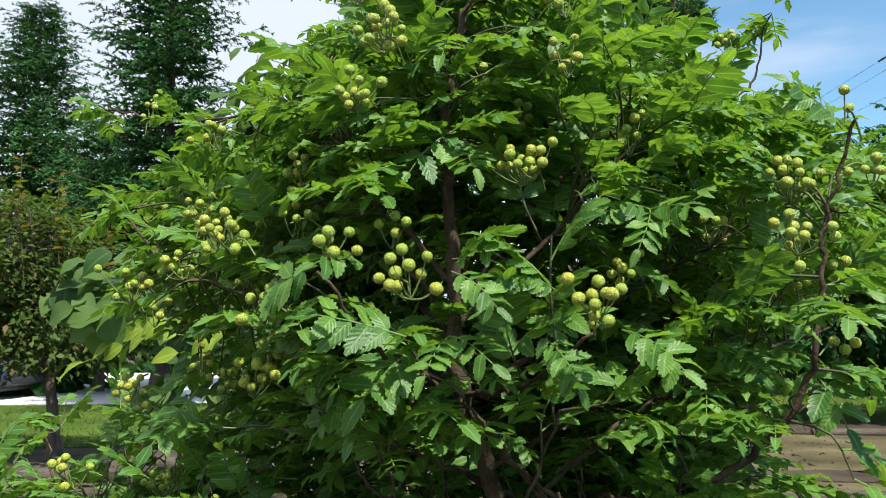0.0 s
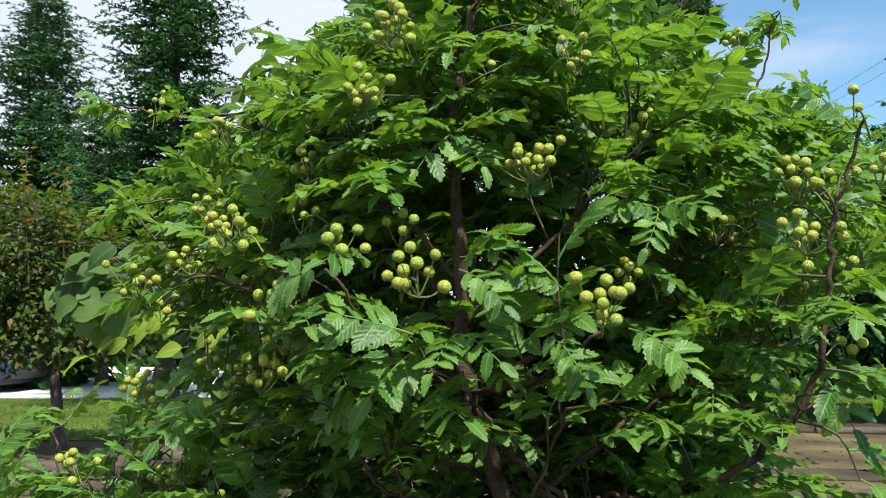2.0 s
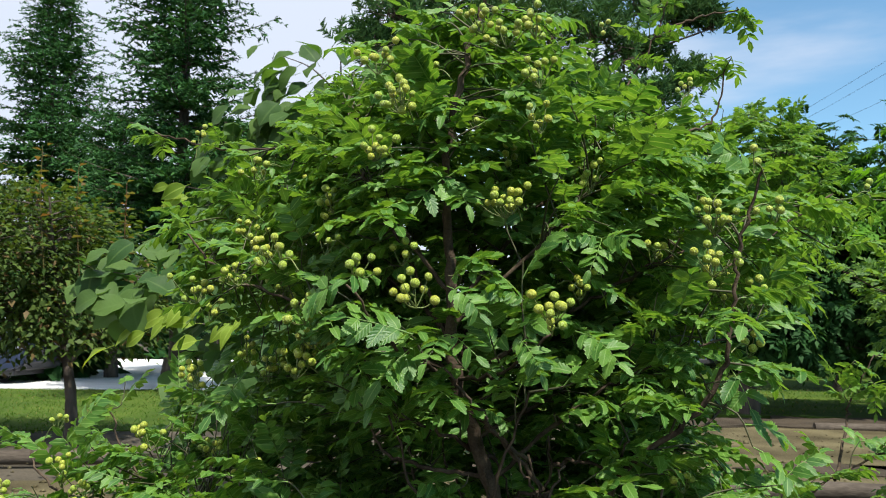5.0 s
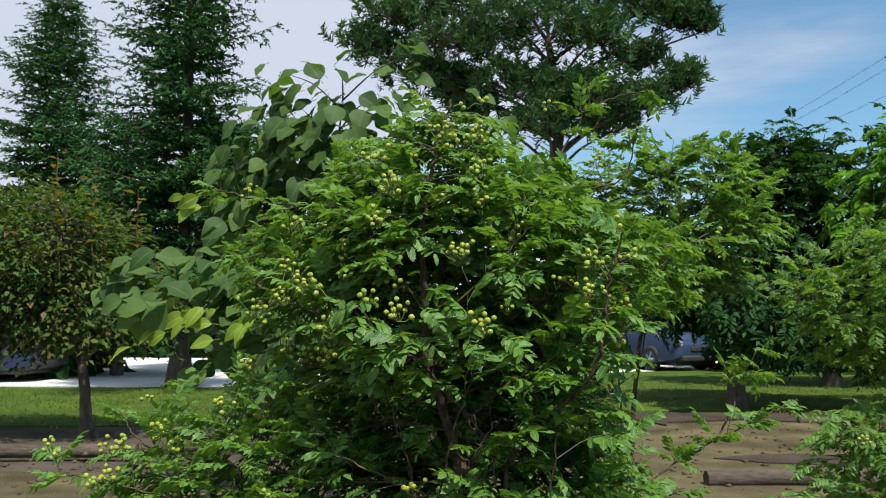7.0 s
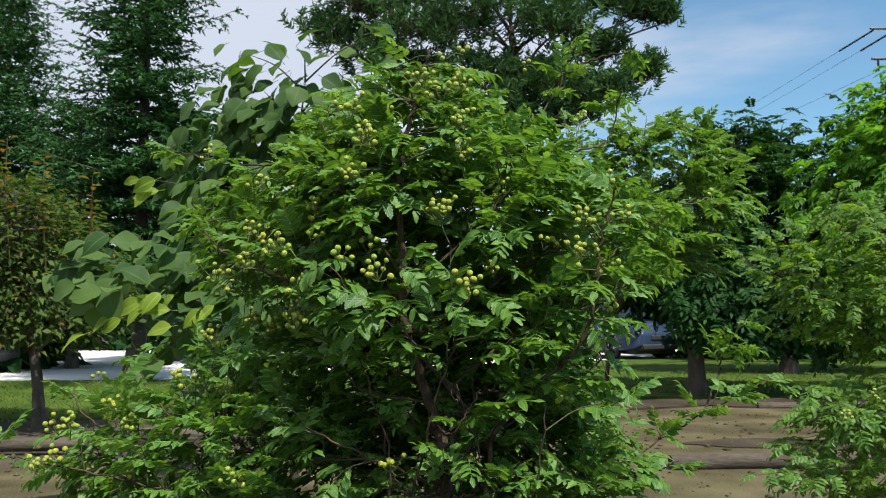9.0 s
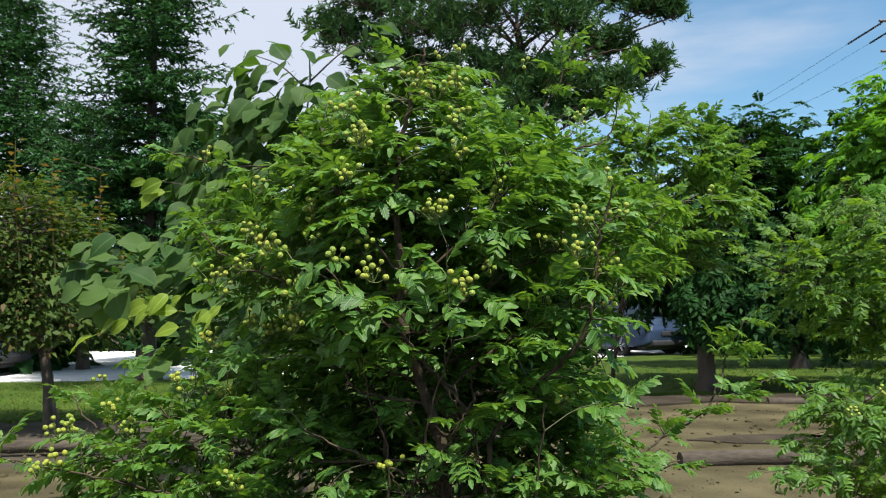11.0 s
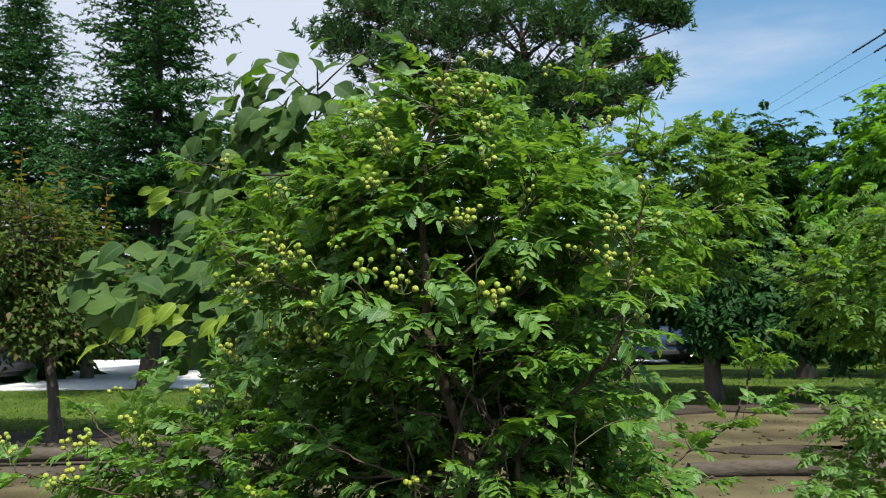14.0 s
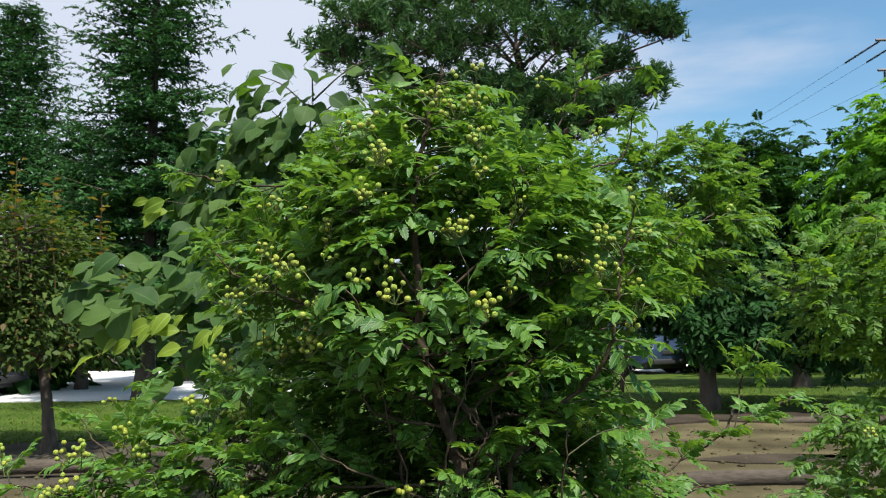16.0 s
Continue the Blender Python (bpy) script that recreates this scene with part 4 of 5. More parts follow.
RIGHT_TIPS = crown_tips(
    170, np.random.default_rng(8), (1.25, 1.6), [0.45, 0.7, 0.95, 1.15, 1.3, 1.42],
    [0.3, 0.38, 0.36, 0.36, 0.3, 0.15], [0.5, 0.6, 0.7, 0.7, 0.5, 0.3], [0.35, 0.4, 0.35, 0.25, 0.2, 0.12], [0.5, 0.5, 0.5, 0.5, 0.4, 0.2])
bush("pepper_bush", "spreading green pepper bush with small leaflets and few berries", [
    [(1.22, 1.62, -0.02), (1.2, 1.6, 0.5), (1.24, 1.58, 0.9), (1.2, 1.55, 1.2)], [(1.25, 1.62, -0.02), (1.35, 1.6, 0.5), (1.45, 1.6, 1.0)]],
    [[(1.2, 1.6, 0.5), (1.0, 1.4, 0.65), (0.82, 1.25, 0.74)], [(1.22, 1.6, 0.7), (1.0, 1.4, 0.85), (0.78, 1.25, 0.94)], [(1.24, 1.58, 0.9), (1.0, 1.5, 1.1), (0.72, 1.45, 1.24)],
     [(1.22, 1.56, 1.1), (1.1, 1.5, 1.3), (0.98, 1.45, 1.4)], [(1.35, 1.6, 0.6), (1.5, 1.45, 0.8), (1.65, 1.4, 1.0)], [(1.45, 1.6, 1.0), (1.5, 1.6, 1.3)]],
    RIGHT_TIPS + lobe_tips([((1.02, 1.5, 1.18), (0.24, 0.2, 0.2), 0.3), ((0.95, 1.35, 0.82), (0.18, 0.15, 0.12), 0.3)], 2600, 0.05, np.random.default_rng(10)) + crown_tips(40, np.random.default_rng(9), (0.98, 1.35), [0.6, 0.75, 0.9, 0.97], [0.14, 0.12, 0.08, 0.06], [0.2] * 4, [0.15] * 4, [0.15] * 4) + [(0.66, 1.2, 0.77), (0.74, 1.2, 0.76), (0.82, 1.2, 0.76), (0.77, 1.2, 0.94), (0.72, 1.45, 1.25), (0.97, 1.45, 1.41), (0.85, 1.4, 1.17)],
    [(0.794, 1.1, 0.904, 6), (0.911, 1.2, 0.933, 5), (0.95, 1.4, 1.3, 4)], 6, leaf_size=0.06, named=40, near=(0.5, 0.6, 1.0), far=True, scale=1.15, leaf=M_LEAFY)


# ---- big-leaved tree behind the bush ----
def leaf_tree(name, label, base, trunk, limbs, r, leaf_arrays, material, spots, size, seed, bark=M_TRUNK, per=14, spread=0.3, hang=0.2, extra=()):
    """A tree with a tapered trunk, limbs, fine twigs and a crown of single leaves round the twig ends."""
    rng = np.random.default_rng(seed)
    top = thing(name, (base[0], base[1], 0), label, "tree")
    s = Soup()
    tube(s, curve(trunk, 8), r, r * 0.35, 10, 0.12, rng)
    flare = np.array(trunk[0], float)
    tube(s, [flare + [0, 0, -0.05], flare + [0, 0, 0.08], flare + [0, 0, 0.3]], r * 1.5, r * 1.02, 10, 0.2, rng)
    tk = part("trunk", s, bark, top, "rough furrowed bark")
    anchors = [curve(trunk, 8)[4:]]
    for line in limbs:
        q = Soup()
        c = curve(line, 7)
        tube(q, c, r * 0.4, r * 0.1, 6, 0.2, rng)
        part("limb", q, bark, top)
        anchors.append(c)
    anchors = np.concatenate(anchors)
    tw, at, way, up = Soup(), [], [], []
    mid = np.mean(spots, axis=0)
    for p in np.asarray(spots, float):
        a = anchors[np.argmin(np.linalg.norm(anchors - p, axis=1) + 0.6 * np.clip(anchors[:, 2] - p[2], 0, 9))]
        c = curve([a, (a + p) / 2 + [0, 0, 0.1 * np.linalg.norm(a - p)], p], 5)
        tube(tw, c, r * 0.08, r * 0.025, 4)
        n = rng.integers(per // 2, per + 1)
        q = p + np.clip(rng.normal(0, 1, (n, 3)), -1.3, 1.3) * spread * [1, 1, 0.8]
        at.append(q)
        out = (q - mid) / (np.linalg.norm(q - mid, axis=1, keepdims=True) + 1e-6)
        d = out + rng.normal(0, 0.6, (n, 3))
        d[:, 2] = d[:, 2] * 0.5 - hang
        way.append(d)
        up.append(np.array([0, 0, 1.0]) + out * 0.4 + rng.normal(0, 0.35, (n, 3)))
    part("brush", tw, bark, top, kind="stuff")
    at, way, up = np.concatenate(at), np.concatenate(way), np.concatenate(up)
    axes, crown = frames(way, up), Soup()
    sz = size * rng.uniform(0.7, 1.25, len(at))
    for k, arr in enumerate(leaf_arrays):
        scatter(crown, arr, at[k::len(leaf_arrays)], axes[k::len(leaf_arrays)], sz[k::len(leaf_arrays)])
    part("crown", crown, material, top, kind="stuff")
    return top


def ball_spots(rng, n, parts):
    """Places in a union of ellipsoids (centre, radii), towards their skins."""
    out = []
    w = np.array([p[1][0] * p[1][1] * p[1][2] for p in parts]) ** 0.67
    for i in rng.choice(len(parts), n, p=w / w.sum()):
        c, rad = parts[i]
        d = unit(rng.normal(0, 1, 3))
        out.append(np.array(c) + d * np.array(rad) * rng.uniform(0.45, 1.0) ** 0.6)
    return np.array(out)


SMALL_LEAF = [kite(w, f) for w, f in ((0.5, 0.12), (0.56, 0.05), (0.45, 0.18))]


def magnolia():
    """Big-leaved young tree: each leaf is a part of its own."""
    rng = np.random.default_rng(12)
    top = thing("big_leaved_tree", (-1.0, 4.5, 0), "young tree with large round grey-green leaves, some yellow-green", "tree")
    s = Soup()
    trunk = curve([(-1.0, 4.5, -0.05), (-0.98, 4.48, 1.0), (-1.0, 4.45, 2.0), (-0.95, 4.45, 2.6)], 8)
    tube(s, trunk, 0.03, 0.003, 10, 0.1, rng)
    part("trunk", s, M_TRUNK, top, "grey-brown bark")
    groups = [((-1.42, 4.4, 2.15), (0.3, 0.2, 0.32), 84, 0), ((-1.2, 4.4, 2.42), (0.26, 0.2, 0.26), 58, 0), ((-1.3, 4.4, 2.7), (0.2, 0.1, 0.16), 9, 0), ((-0.95, 4.4, 2.72), (0.12, 0.12, 0.14), 8, 0),
              ((-0.55, 4.55, 2.85), (0.18, 0.14, 0.18), 13, 0), ((-0.15, 4.5, 2.4), (0.3, 0.2, 0.3), 12, 0), ((0.15, 4.45, 2.1), (0.3, 0.2, 0.3), 10, 0), ((-1.5, 4.2, 1.75), (0.22, 0.2, 0.22), 26, 0),
              ((-1.8, 4.15, 1.9), (0.12, 0.08, 0.06), 4, 1), ((-1.55, 3.7, 1.35), (0.38, 0.25, 0.2), 62, 0), ((-1.2, 3.8, 1.1), (0.35, 0.25, 0.22), 46, 0), ((-1.5, 3.4, 1.12), (0.4, 0.1, 0.1), 15, 1),
              ((-1.85, 3.5, 1.32), (0.2, 0.15, 0.16), 18, 0), ((-0.75, 4.4, 2.5), (0.26, 0.16, 0.24), 18, 0), ((-1.2, 4.3, 2.0), (0.36, 0.2, 0.26), 40, 0), ((-1.0, 4.3, 1.7), (0.4, 0.3, 0.4), 30, 0), ((-0.9, 4.0, 0.95), (0.4, 0.25, 0.25), 26, 0), ((-1.15, 3.9, 0.85), (0.35, 0.25, 0.2), 30, 0),
              ((-1.08, 4.3, 2.2), (0.3, 0.2, 0.28), 66, 0), ((-1.55, 4.4, 1.95), (0.22, 0.2, 0.3), 34, 0), ((-1.3, 3.7, 0.95), (0.2, 0.2, 0.12), 24, 0)]
    shapes = [[], []]
    for y, mat in ((0, M_MAGN), (1, M_MAGY)):
        for k in range(4):
            b = Soup()
            b.add(*blade(1.0, rng.uniform(0.48, 0.6) if y else rng.uniform(0.78, 0.95), 13, 0, rng.uniform(0.05, 0.4), rng.uniform(0.15, 0.5), 0.12, rng, belly=0.88, tip=0.0, full=0.8))
            tube(b, [(-0.25, 0, 0.03), (-0.1, 0, 0.02), (0.02, 0, 0)], 0.012, 0.01, 4)
            shapes[y].append(b.mesh("leaf", mat))
    inv = top.matrix_basis.inverted()
    for c, rad, n, young in groups:
        c = np.array(c)
        a = trunk[np.argmin(np.linalg.norm(trunk - c, axis=1) + 0.6 * np.clip(trunk[:, 2] - c[2] + 0.2, 0, 9))]
        line = curve([a, (a + c) / 2 + [0, 0, 0.08], c + [0, 0, rad[2] * 0.4]], 6)
        b = Soup()
        tube(b, line, 0.007, 0.002, 6, 0.1, rng)
        part("branch", b, M_TRUNK, top)
        for i in range(n):
            p = c + np.clip(rng.normal(0, 0.6, 3), -1, 1) * rad
            out = unit(p - trunk[np.argmin(np.abs(trunk[:, 2] - p[2]))])
            d = unit(out * 0.7 + rng.normal(0, 0.45, 3) + [0, -0.1, (-0.8 if c[2] > 1.6 else -0.35) + 0.3 * (c[2] > 2.65)])
            if young:
                d = unit(np.array([-0.8, -0.3, -0.42]) + rng.normal(0, 0.25, 3))
            m = np.eye(4)
            sz = rng.uniform(0.11, 0.18) * (0.85 if young else 0.95)
            m[:3, :3] = frames(d[None], (np.array([0, -0.9 if young else -0.55, 0.6 if young else 0.9]) + rng.normal(0, 0.35, 3))[None])[0] * sz
            m[:3, 3] = p
            part("leaf", shapes[young][i % 4], None, top, at=inv @ Matrix(m.tolist()))
    return top


magnolia()

# small bronze-leaved tree on the lawn
rb = np.random.default_rng(31)
sp = ball_spots(rb, 620, [((-4.4, 7.2, 1.55), (1.15, 1.0, 0.85)), ((-3.75, 7.1, 1.3), (0.65, 0.7, 0.55)), ((-5.0, 7.2, 1.85), (1.0, 0.9, 0.75)), ((-5.2, 7.2, 1.45), (0.9, 0.8, 0.75)), ((-4.3, 7.0, 2.0), (0.6, 0.6, 0.4))])
sp = sp[sp[:, 2] > 0.78 + 0.15 * rb.random(len(sp))]
leaf_tree("small_tree", "small tree with bronze-green leaves and a bare brown trunk", (-4.05, 7.2),
          [(-4.04, 7.2, -0.05), (-4.08, 7.2, 0.5), (-4.16, 7.2, 0.95), (-4.25, 7.2, 1.6), (-4.4, 7.2, 2.1)],
          [[(-4.12, 7.2, 0.75), (-4.5, 7.1, 1.2), (-5.0, 7.0, 1.6)], [(-4.12, 7.2, 0.75), (-3.8, 7.15, 1.15), (-3.5, 7.1, 1.4)], [(-4.2, 7.2, 1.3), (-4.7, 7.3, 1.8), (-5.0, 7.3, 2.2)], [(-4.2, 7.2, 1.3), (-4.1, 6.8, 1.9), (-4.1, 6.7, 2.3)]],
          0.062, SMALL_LEAF, M_BRONZE, sp, 0.085, 32, per=26, spread=0.14)
reds = thing("red_shoots", (-4.4, 7.1, 0), "upright young shoots with reddish leaves", "shoots")
for k, (x, z) in enumerate([(-4.1, 2.3), (-3.75, 2.1), (-3.3, 1.95)]):
    s = Soup()
    n = 14
    zz = np.linspace(-0.2, 0.45, n)
    at = np.stack([x + rb.normal(0, 0.015, n), 6.55 + rb.normal(0, 0.02, n), z + zz], -1)
    ang = np.arange(n) * 2.4
    scatter(s, SMALL_LEAF[0], at, frames(np.stack([np.cos(ang), np.sin(ang), 0.35 + 0 * ang], -1), np.tile([0, 0, 1.0], (n, 1))), rb.uniform(0.07, 0.12, n))
    tube(s, [(x, 6.7, z - 0.8), (x, 6.55, z), (x, 6.55, z + 0.45)], 0.008, 0.004, 4)
    part("shoot", s, M_RED, reds)


# ---- conifers ----
def needle_spray(rng, n, length, width, flat):
    """A twig beset with needles, along +x, of length 1."""
    s = Soup()
    tube(s, [(0, 0, 0), (1, 0, -0.01)], 0.018, 0.008, 4)
    for i in range(n):
        u = rng.uniform(0.05, 1.0)
        a = rng.uniform(0, 2 * math.pi)
        d = unit([rng.uniform(0.3, 1.1), math.cos(a), math.sin(a) * flat + 0.15])
        b = np.array([u, 0, -0.02])
        e = b + d * length * rng.uniform(0.7, 1.2)
        w = unit(np.cross(d, [0, math.sin(a), -math.cos(a)]) + rng.normal(0, 0.3, 3)) * width
        s.add([b - w, b + w, e + w * 0.3, e - w * 0.3], [[0, 1, 2, 3]])
    return s.arrays()


FIR_SPRAY = [needle_spray(np.random.default_rng(40 + i), 11, 0.27, 0.064, 0.4) for i in range(3)]
PINE_TUFT = [needle_spray(np.random.default_rng(50 + i), 12, 0.8, 0.1, 1.0) for i in range(3)]


def fir(x, y, h, reach, seed, label, lowest=1.6, gap=0.37):
    rng = np.random.default_rng(seed)
    top = thing("fir_tree", (x, y, 0), label, "conifer", "firs")
    s = Soup()
    tube(s, [(x, y, -0.1), (x + 0.03, y, 0.5), (x, y, h * 0.5), (x, y, h * 0.96)], 0.2 * h / 11, 0.03, 10, 0.15, rng)
    tube(s, [(x, y, -0.1), (x, y, 0.15), (x, y, 0.6)], 0.3 * h / 11, 0.2 * h / 11, 10, 0.2, rng)
    part("trunk", s, M_TRUNK, top, "dark straight trunk")
    wood, at, way, up, size = Soup(), [], [], [], []
    z = lowest
    while z < h - 0.15:
        k = (h - z) / (h - lowest)
        n = rng.integers(9, 12)
        a0 = rng.uniform(0, 6.28)
        for i in range(n):
            ln = reach * k ** 0.72 * rng.uniform(0.45, 1.15) + 0.12
            a = a0 + i * 6.283 / n + rng.normal(0, 0.2)
            d = np.array([math.cos(a), math.sin(a), 0])
            rise = 0.45 * (1 - k) + rng.normal(-0.02, 0.09)
            t = np.linspace(0, 1, 7)[:, None]
            line = np.array([x, y, z + rng.uniform(-0.1, 0.1)]) + d * ln * t + np.array([0, 0, 1.0]) * ln * (rise * t - 0.25 * k * t * t + 0.12 * t ** 4)
            tube(wood, line, 0.028 * k + 0.006, 0.004, 4)
            m = int(7 + ln * 7.5)
            for j in range(m):
                u = 0.04 + 0.96 * (j + 1) / m
                p = np.array([np.interp(u, t[:, 0], line[:, c]) for c in range(3)])
                side = np.array([-d[1], d[0], 0]) * (1 if j % 2 else -1)
                at.append(p)
                way.append(unit(d * 0.75 + side * (0.95 if j < m - 1 else 0.1) + [0, 0, rng.uniform(-0.4, 0.05)]))
                up.append([0, 0, 1] + rng.normal(0, 0.2, 3))
                size.append((0.22 + 0.2 * ln * (1.1 - u)) * rng.uniform(0.7, 1.25))
        z += gap * rng.uniform(0.75, 1.2) * (0.6 + 0.5 * k)
    part("brush", wood, M_TRUNK, top, kind="stuff")
    at, axes, size = np.array(at), frames(np.array(way), np.array(up)), np.array(size)
    q = Soup()
    for k in range(3):
        scatter(q, FIR_SPRAY[k], at[k::3], axes[k::3], size[k::3])
    part("needles", q, M_FIR, top, "dense dark green needles", "stuff")


fir(-5.75, 13.6, 10.2, 2.3, 61, "tall dark green fir with drooping tiers of branches")
fir(-10.9, 18.0, 9.3, 3.0, 62, "dark green fir with a pointed top")
fir(-8.6, 17.0, 6.2, 2.9, 63, "dark green fir standing close among others")
fir(-7.4, 20.0, 6.4, 2.6, 65, "lower dark fir filling the gap behind taller ones")


def pine():
    rng = np.random.default_rng(70)
    x, y = 1.6, 20.0
    top = thing("pine_tree", (x, y, 0), "broad flat-topped pine with dark green needle tufts", "conifer")
    s = Soup()
    trunk = curve([(x, y, -0.1), (x + 0.2, y, 2.5), (x - 0.2, y, 5.0), (x, y, 6.6), (x - 0.3, y, 8.6)], 8)
    tube(s, trunk, 0.24, 0.09, 10, 0.15, rng)
    part("trunk", s, M_REDBARK, top, "reddish-grey scaly bark")
    at, way = [], []
    ends = [(-3.3, 20, 8.6, 0.7), (-2.6, 19.6, 9.3, 0.9), (-1.4, 20.4, 9.9, 1.1), (0.0, 19.7, 10.2, 1.2), (1.3, 20.4, 10.4, 1.2), (2.7, 19.7, 10.2, 0.95), (3.8, 20.2, 9.6, 0.75), (4.7, 20, 9.2, 0.5),
            (4.6, 19.7, 7.4, 0.45), (3.7, 20.3, 8.2, 0.6), (2.4, 19.2, 8.5, 0.8), (0.6, 19.0, 8.7, 1.1), (-0.9, 19.3, 8.5, 1.0), (-2.2, 20.3, 8.0, 0.8), (3.6, 19.6, 6.9, 0.6), (-1.2, 20.6, 7.6, 0.7), (5.3, 20, 9.0, 0.3), (1.8, 20.8, 7.6, 0.8), (0.3, 19.4, 7.3, 0.8), (2.2, 19.3, 7.0, 0.8), (1.2, 19.2, 6.3, 0.7), (2.9, 20.2, 6.4, 0.5), (-0.6, 20, 6.8, 0.5)]
    for ex, ey, ez, rad in ends:
        c = np.array([ex, ey, ez])
        a = trunk[np.argmin(np.abs(trunk[:, 2] - (ez - 1.0 - 0.25 * abs(ex - x))))]
        line = curve([a, (a * 0.55 + c * 0.45) + [0, 0, 0.1], c - [0, 0, 0.2]], 7)
        b = Soup()
        tube(b, line, 0.055, 0.02, 6, 0.15, rng)
        part("limb", b, M_REDBARK, top)
        tw = Soup()
        for _ in range(int(56 * rad + 18)):
            p = c + np.clip(rng.normal(0, 0.55, 3), -1.1, 1.1) * [rad * 1.15, rad, rad * 0.42]
            near = line[np.argmin(np.linalg.norm(line - p, axis=1) + rng.random(len(line)) * 0.3)]
            tl = curve([near, (near + p) / 2 - [0, 0, 0.05], p], 4)
            tube(tw, tl[::2], 0.014, 0.006, 4)
            for e in range(rng.integers(3, 5)):
                q = p + rng.normal(0, 0.13, 3)
                at.append(q)
                way.append(unit((q - near) * 0.6 + [0, 0, 0.75] + rng.normal(0, 0.25, 3)))
        part("brush", tw, M_REDBARK, top, kind="stuff")
    at, way = np.array(at), np.array(way)
    axes = frames(way, rng.normal(0, 1, way.shape))
    q = Soup()
    for k in range(3):
        scatter(q, PINE_TUFT[k], at[k::3], axes[k::3], 0.22 * rng.uniform(0.8, 1.3, len(at[k::3])))
    part("needles", q, M_PINE, top, "tufts of long needles", "stuff")


pine()

# ---- broadleaf trees at the back ----
WALNUT = [frond(np.random.default_rng(80 + i), p, 0, 0.36, 3).arrays() for i, p in enumerate((5, 6, 7))]
rw = np.random.default_rng(33)
leaf_tree("walnut_tree", "bright green tree with long feathered leaves", (6.1, 10.6),
          [(6.10, 10.6, -0.05), (6.12, 10.6, 1.2), (6.20, 10.5, 2.5), (6.40, 10.4, 3.8)],
          [[(6.12, 10.6, 1.2), (5.50, 10.3, 2.0), (4.90, 10.1, 2.6)], [(6.15, 10.6, 1.6), (6.80, 10.2, 2.6), (7.30, 10, 3.4)], [(6.20, 10.5, 2.5), (5.70, 10.2, 3.4), (5.70, 10.1, 4.0)]],
          0.13, WALNUT, M_WALNUT, ball_spots(rw, 230, [((6.40, 10.2, 3.2), (1.3, 1.1, 1.3)), ((5.20, 10.0, 2.6), (0.75, 0.8, 0.7)), ((5.70, 9.9, 1.9), (0.9, 0.7, 0.7)), ((7.30, 10.0, 2.4), (1.0, 0.8, 1.0))]), 0.36, 34, per=9, spread=0.22, hang=0.35)
leaf_tree("dark_tree", "dense dark green broadleaf tree with low branches, shade put into its leaf colour", (3.25, 10.7),
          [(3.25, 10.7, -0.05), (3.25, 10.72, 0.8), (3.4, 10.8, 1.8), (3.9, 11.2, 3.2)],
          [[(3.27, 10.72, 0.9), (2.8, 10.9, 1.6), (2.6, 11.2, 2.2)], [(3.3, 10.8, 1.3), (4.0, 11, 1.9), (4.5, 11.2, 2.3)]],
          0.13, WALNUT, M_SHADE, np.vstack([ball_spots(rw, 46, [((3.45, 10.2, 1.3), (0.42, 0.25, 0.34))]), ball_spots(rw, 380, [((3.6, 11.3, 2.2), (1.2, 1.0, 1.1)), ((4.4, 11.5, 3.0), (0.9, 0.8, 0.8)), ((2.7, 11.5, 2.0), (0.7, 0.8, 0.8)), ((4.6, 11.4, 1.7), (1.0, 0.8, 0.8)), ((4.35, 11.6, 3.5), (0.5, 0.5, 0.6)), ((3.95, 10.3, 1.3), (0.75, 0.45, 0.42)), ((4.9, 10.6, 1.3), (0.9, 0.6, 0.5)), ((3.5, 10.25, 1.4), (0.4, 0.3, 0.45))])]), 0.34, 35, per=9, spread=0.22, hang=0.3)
leaf_tree("dark_tree", "dense dark green broadleaf tree behind the lawn, shade put into its leaf colour", (6.2, 15.0),
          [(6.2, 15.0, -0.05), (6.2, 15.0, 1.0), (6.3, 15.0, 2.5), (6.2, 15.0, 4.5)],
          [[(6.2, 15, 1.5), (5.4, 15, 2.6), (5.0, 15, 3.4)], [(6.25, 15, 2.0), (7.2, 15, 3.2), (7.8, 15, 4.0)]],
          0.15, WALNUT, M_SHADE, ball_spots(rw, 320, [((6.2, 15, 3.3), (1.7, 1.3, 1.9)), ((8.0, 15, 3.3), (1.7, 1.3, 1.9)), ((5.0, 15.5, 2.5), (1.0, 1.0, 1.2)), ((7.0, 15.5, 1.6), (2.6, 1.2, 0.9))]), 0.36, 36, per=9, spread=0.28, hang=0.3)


def far_woods():
    """Dark woods that close the view beyond the road, and two low hedges nearer by."""
    rng = np.random.default_rng(90)
    s = Soup()
    # The last two rows are low hedges, by the lawn and behind the car.
    for x0, x1, y, h, n in ((-34, -3, 30, 4.6, 8000), (-5, 10, 31, 4.2, 4500), (8, 40, 29, 5.4, 6000), (5.5, 18, 21.5, 2.0, 3600), (-15, -9.2, 17.2, 1.3, 1300)):
        x = rng.uniform(x0, x1, n)
        top = h * (0.75 + 0.35 * np.sin(x * 0.9) * np.cos(x * 0.37 + 1) + 0.12 * rng.random(n))
        at = np.stack([x, y + rng.normal(0, 1.0, n), rng.random(n) ** 0.8 * top], -1)
        scatter(s, SMALL_LEAF[0], at, frames(rng.normal(0, 1, (n, 3)) + [0, 0, -0.3], rng.normal(0, 0.5, (n, 3)) + [0, -0.5, 0.8]), rng.uniform(0.4, 0.8, n))
    tagged(new("far_woods", s.mesh("far_woods", M_SHADE)), "dark green woods beyond the road and low hedges, shade put into leaf colour", "woods", kind="stuff")


far_woods()


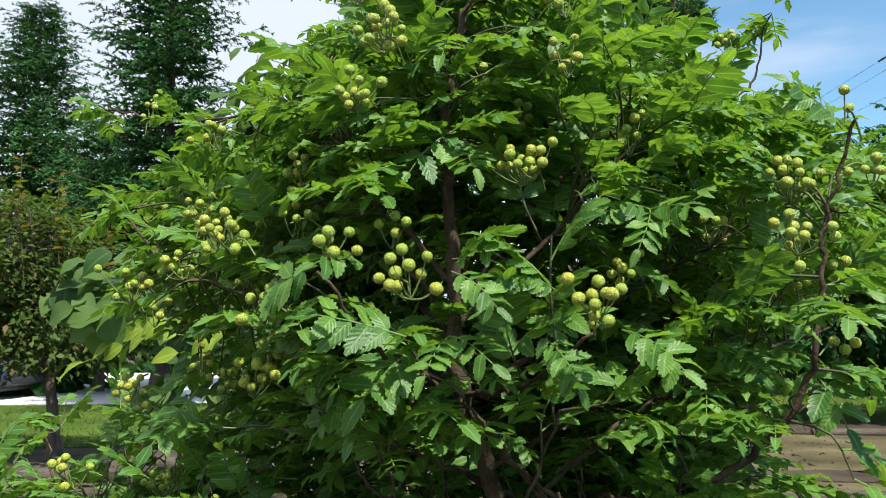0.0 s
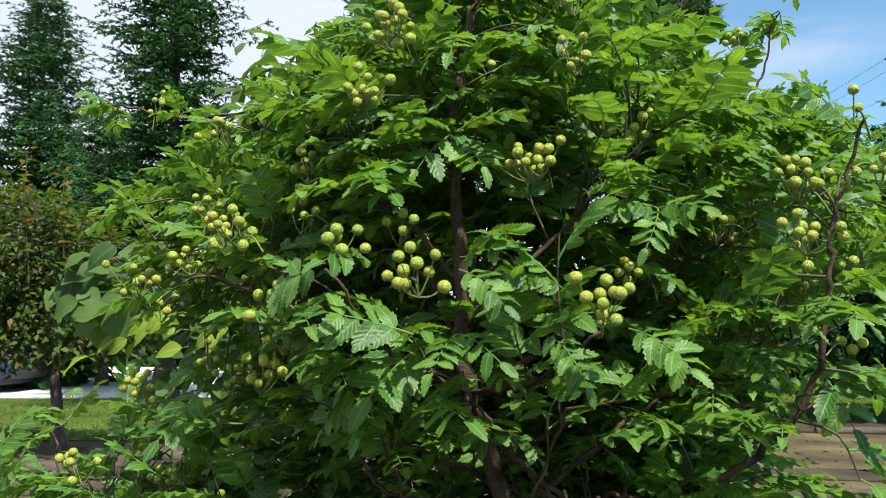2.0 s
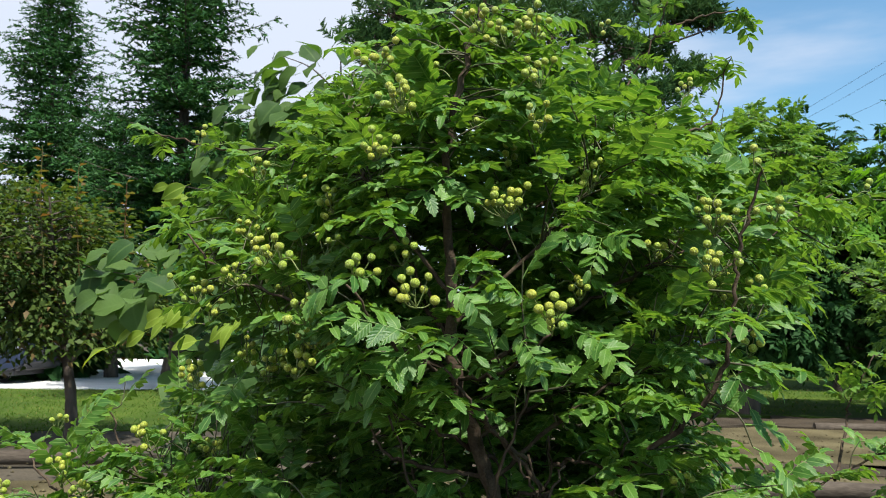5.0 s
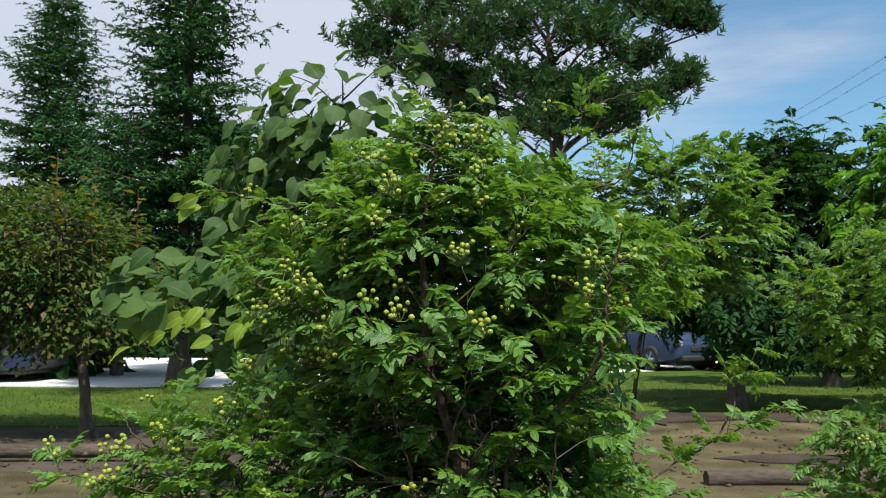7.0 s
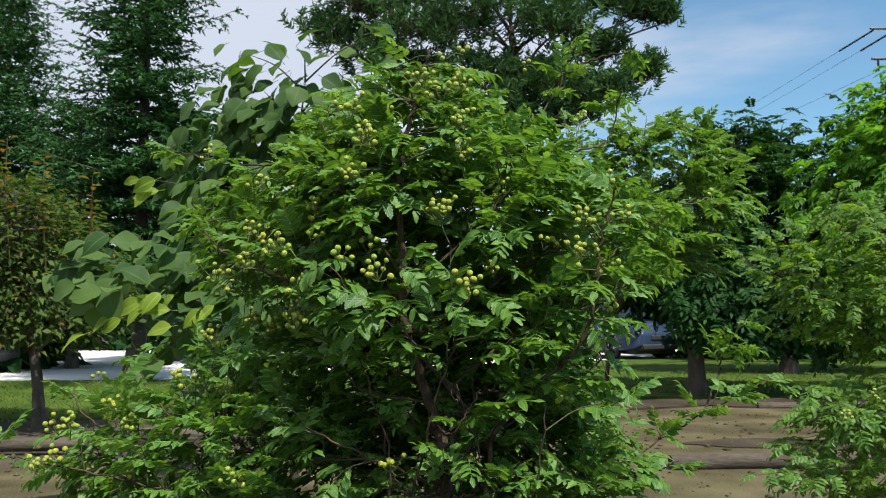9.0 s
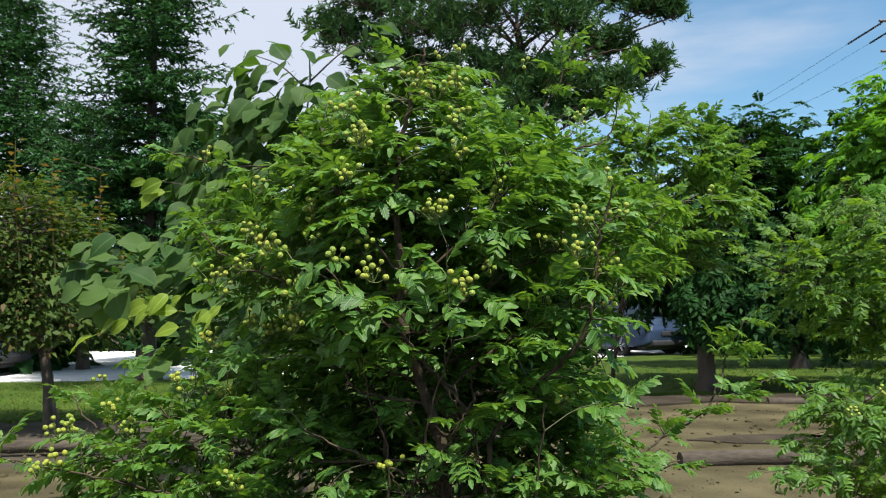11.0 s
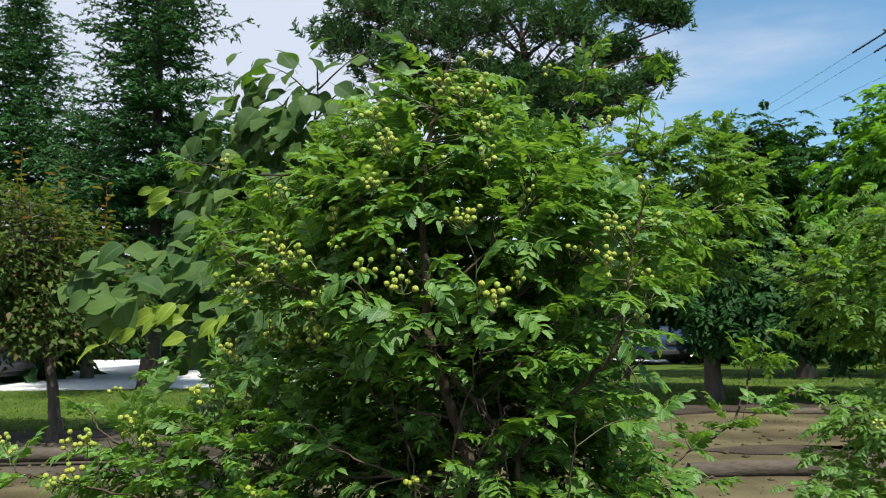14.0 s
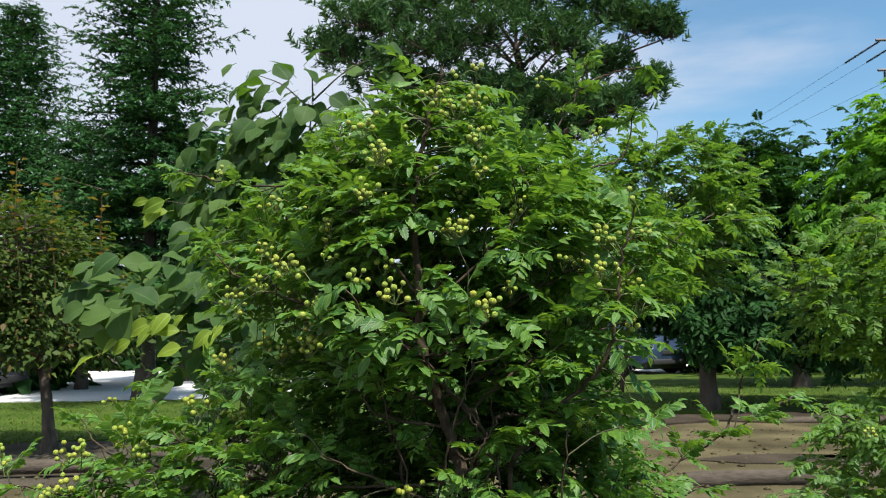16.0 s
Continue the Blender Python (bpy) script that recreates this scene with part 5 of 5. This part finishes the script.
# ---- car ----
def car(x, y, turn, paint, hue, label):
    """A parked estate car, front along +x of its own."""
    top = thing("car", (x, y, 0.03), label, "car", "parked cars")
    top.rotation_euler = (0, 0, radians(turn))

    def loft(name, stations, mat, label="", bevel=0.05):
        bm = bmesh.new()
        rings = []
        for px, w0, w1, z0, z1 in stations:
            rings.append([bm.verts.new(c) for c in ((px, -w0, z0), (px, w0, z0), (px, w1, z1), (px, -w1, z1))])
        for a, b in zip(rings, rings[1:]):
            for i in range(4):
                bm.faces.new((a[i], b[i], b[(i + 1) % 4], a[(i + 1) % 4]))
        bm.faces.new(rings[0])
        bm.faces.new(rings[-1][::-1])
        bmesh.ops.recalc_face_normals(bm, faces=bm.faces)
        bmesh.ops.bevel(bm, geom=bm.edges[:], offset=bevel, segments=3, affect="EDGES", profile=0.6)
        for f in bm.faces:
            f.smooth = True
        return part(name, bm, mat, top, label, at=Matrix.Identity(4))

    loft("body", [(-2.25, 0.8, 0.78, 0.35, 0.95), (-1.9, 0.88, 0.84, 0.25, 1.02), (0.5, 0.9, 0.85, 0.22, 1.02), (1.2, 0.9, 0.82, 0.22, 1.0), (1.9, 0.88, 0.74, 0.24, 0.9), (2.2, 0.8, 0.66, 0.28, 0.8), (2.33, 0.72, 0.62, 0.36, 0.66)], paint, hue + " painted body")
    loft("cabin", [(-2.1, 0.78, 0.6, 1.0, 1.2), (-1.7, 0.8, 0.62, 1.0, 1.55), (-0.4, 0.8, 0.64, 1.0, 1.62), (0.5, 0.8, 0.62, 1.0, 1.55), (1.2, 0.8, 0.7, 0.98, 1.05)], paint, hue + " roof")
    loft("windscreen", [(0.58, 0.68, 0.6, 1.08, 1.5), (0.62, 0.7, 0.6, 1.08, 1.5), (1.2, 0.72, 0.7, 1.03, 1.085)], M_GLASS, "dark windscreen", 0.01)
    for sgn in (-1, 1):
        bm = bmesh.new()
        for a, b in (((-1.5, -0.55)), ((-0.45, 0.55))):
            q = [bm.verts.new((px, sgn * py, pz)) for px, py, pz in ((a, 0.795, 1.06), (b + 0.1, 0.795, 1.06), (b, 0.67, 1.48), (a + 0.06, 0.67, 1.48))]
            q2 = [bm.verts.new((v.co.x, v.co.y + sgn * 0.015, v.co.z)) for v in q]
            bm.faces.new(q2)
            for i in range(4):
                bm.faces.new((q[i], q[(i + 1) % 4], q2[(i + 1) % 4], q2[i]))
        part("side_window", bm, M_GLASS, top, "dark side windows", at=Matrix.Identity(4))
        for wx in (-1.35, 1.4):
            t = Soup()
            ring = curve([(math.cos(a) * 0.255, 0, math.sin(a) * 0.255) for a in np.linspace(0, 2 * math.pi, 17)], 2)
            tube(t, ring, 0.085, 0.085, 8)
            wh = part("wheel", t, M_TYRE, top, "black tyre", at=Matrix.Translation((wx, sgn * 0.82, 0.31)))
            r = Soup()
            for a in np.linspace(0, 2 * math.pi, 6)[:-1]:
                tube(r, [(0, sgn * 0.05, 0), (math.cos(a) * 0.1, sgn * 0.05, math.sin(a) * 0.1), (math.cos(a) * 0.2, sgn * 0.03, math.sin(a) * 0.2)], 0.03, 0.03, 6)
            tube(r, curve([(math.cos(a) * 0.2, sgn * 0.02, math.sin(a) * 0.2) for a in np.linspace(0, 2 * math.pi, 17)], 1), 0.02, 0.02, 6)
            part("rim", r, M_RIM, wh, "silver rim", at=Matrix.Identity(4))
        b = Soup()
        dome(b, np.zeros(3), 1.0, 12, 8)
        part("headlight", b.mesh("headlight", M_LAMP), M_LAMP, top, "clear headlight", at=Matrix.Translation((2.2, sgn * 0.6, 0.7)) @ pose(0, 0, 0, 0, 0, sgn * -20) @ Matrix.Diagonal((0.1, 0.19, 0.085, 1)))
        b = Soup()
        dome(b, np.zeros(3), 1.0, 10, 6)
        part("mirror", b.mesh("mirror", paint), paint, top, at=Matrix.Translation((0.75, sgn * 0.97, 1.08)) @ Matrix.Diagonal((0.07, 0.11, 0.08, 1)))
    loft("underbody", [(-2.1, 0.7, 0.7, 0.14, 0.42), (0.0, 0.72, 0.72, 0.13, 0.42), (2.15, 0.66, 0.66, 0.15, 0.42)], M_PLASTIC, "dark underside", 0.03)
    loft("grille", [(2.28, 0.36, 0.34, 0.5, 0.64), (2.36, 0.34, 0.32, 0.52, 0.62)], M_PLASTIC, "black grille", 0.01)
    loft("bumper", [(2.2, 0.7, 0.7, 0.24, 0.42), (2.36, 0.6, 0.6, 0.27, 0.4)], M_PLASTIC, "dark lower bumper", 0.03)


car(3.9, 22.2, -60, M_CARP, "blue-grey", "parked blue-grey car with dark windows beyond the lawn")
car(-11.5, 15.3, 0, M_NAVY, "navy", "dark navy car parked in the shade of firs")


# ---- power line ----
def power_line():
    pole = thing("utility_pole", (15.2, 25.0, 0), "concrete utility pole with steel crossarms", "pole")
    s = Soup()
    tube(s, [(15.2, 25, -0.1), (15.2, 25, 6), (15.2, 25, 12.5)], 0.17, 0.11, 12)
    part("post", s, M_CONC, pole, "grey concrete post")
    for z in (10.4, 9.4):
        s = Soup()
        tube(s, [(13.2, 25, z), (15.2, 25, z), (17.2, 25, z)], 0.045, 0.045, 6)
        part("crossarm", s, M_STEEL, pole, "galvanised crossarm")
    for k, (x, z) in enumerate(((13.3, 10.35), (14.0, 10.35), (13.4, 9.35), (14.1, 9.35))):
        s = Soup()
        a, b = np.array([x, 25.0, z]), np.array([x - 0.75, 25.8, z - 0.42])
        if k > 1:
            b = a + np.array([0.0, 0.0, -0.35])
        for i in range(5):
            p = a + (b - a) * (i + 0.5) / 5
            q = unit(b - a) * 0.035
            tube(s, [p - q, p, p + q], 0.036, 0.03, 6)
        tube(s, [a, (a + b) / 2, b], 0.03, 0.03, 6)
        part("insulator", s, M_PLASTIC, pole, "dark insulator string")
        if k < 3:
            end = np.array([8.2 + 0.7 * k, 34.0, 8.3 + 0.1 * k])
            w = thing("power_cable", tuple(b), "black overhead power cable strung from a pole", "cable", "overhead cables")
            s = Soup()
            tube(s, curve([b, (b + end) / 2 - [0, 0, 0.25], end], 8), 0.0055, 0.0055, 5)
            part("wire", s, M_WIRE, w)


power_line()
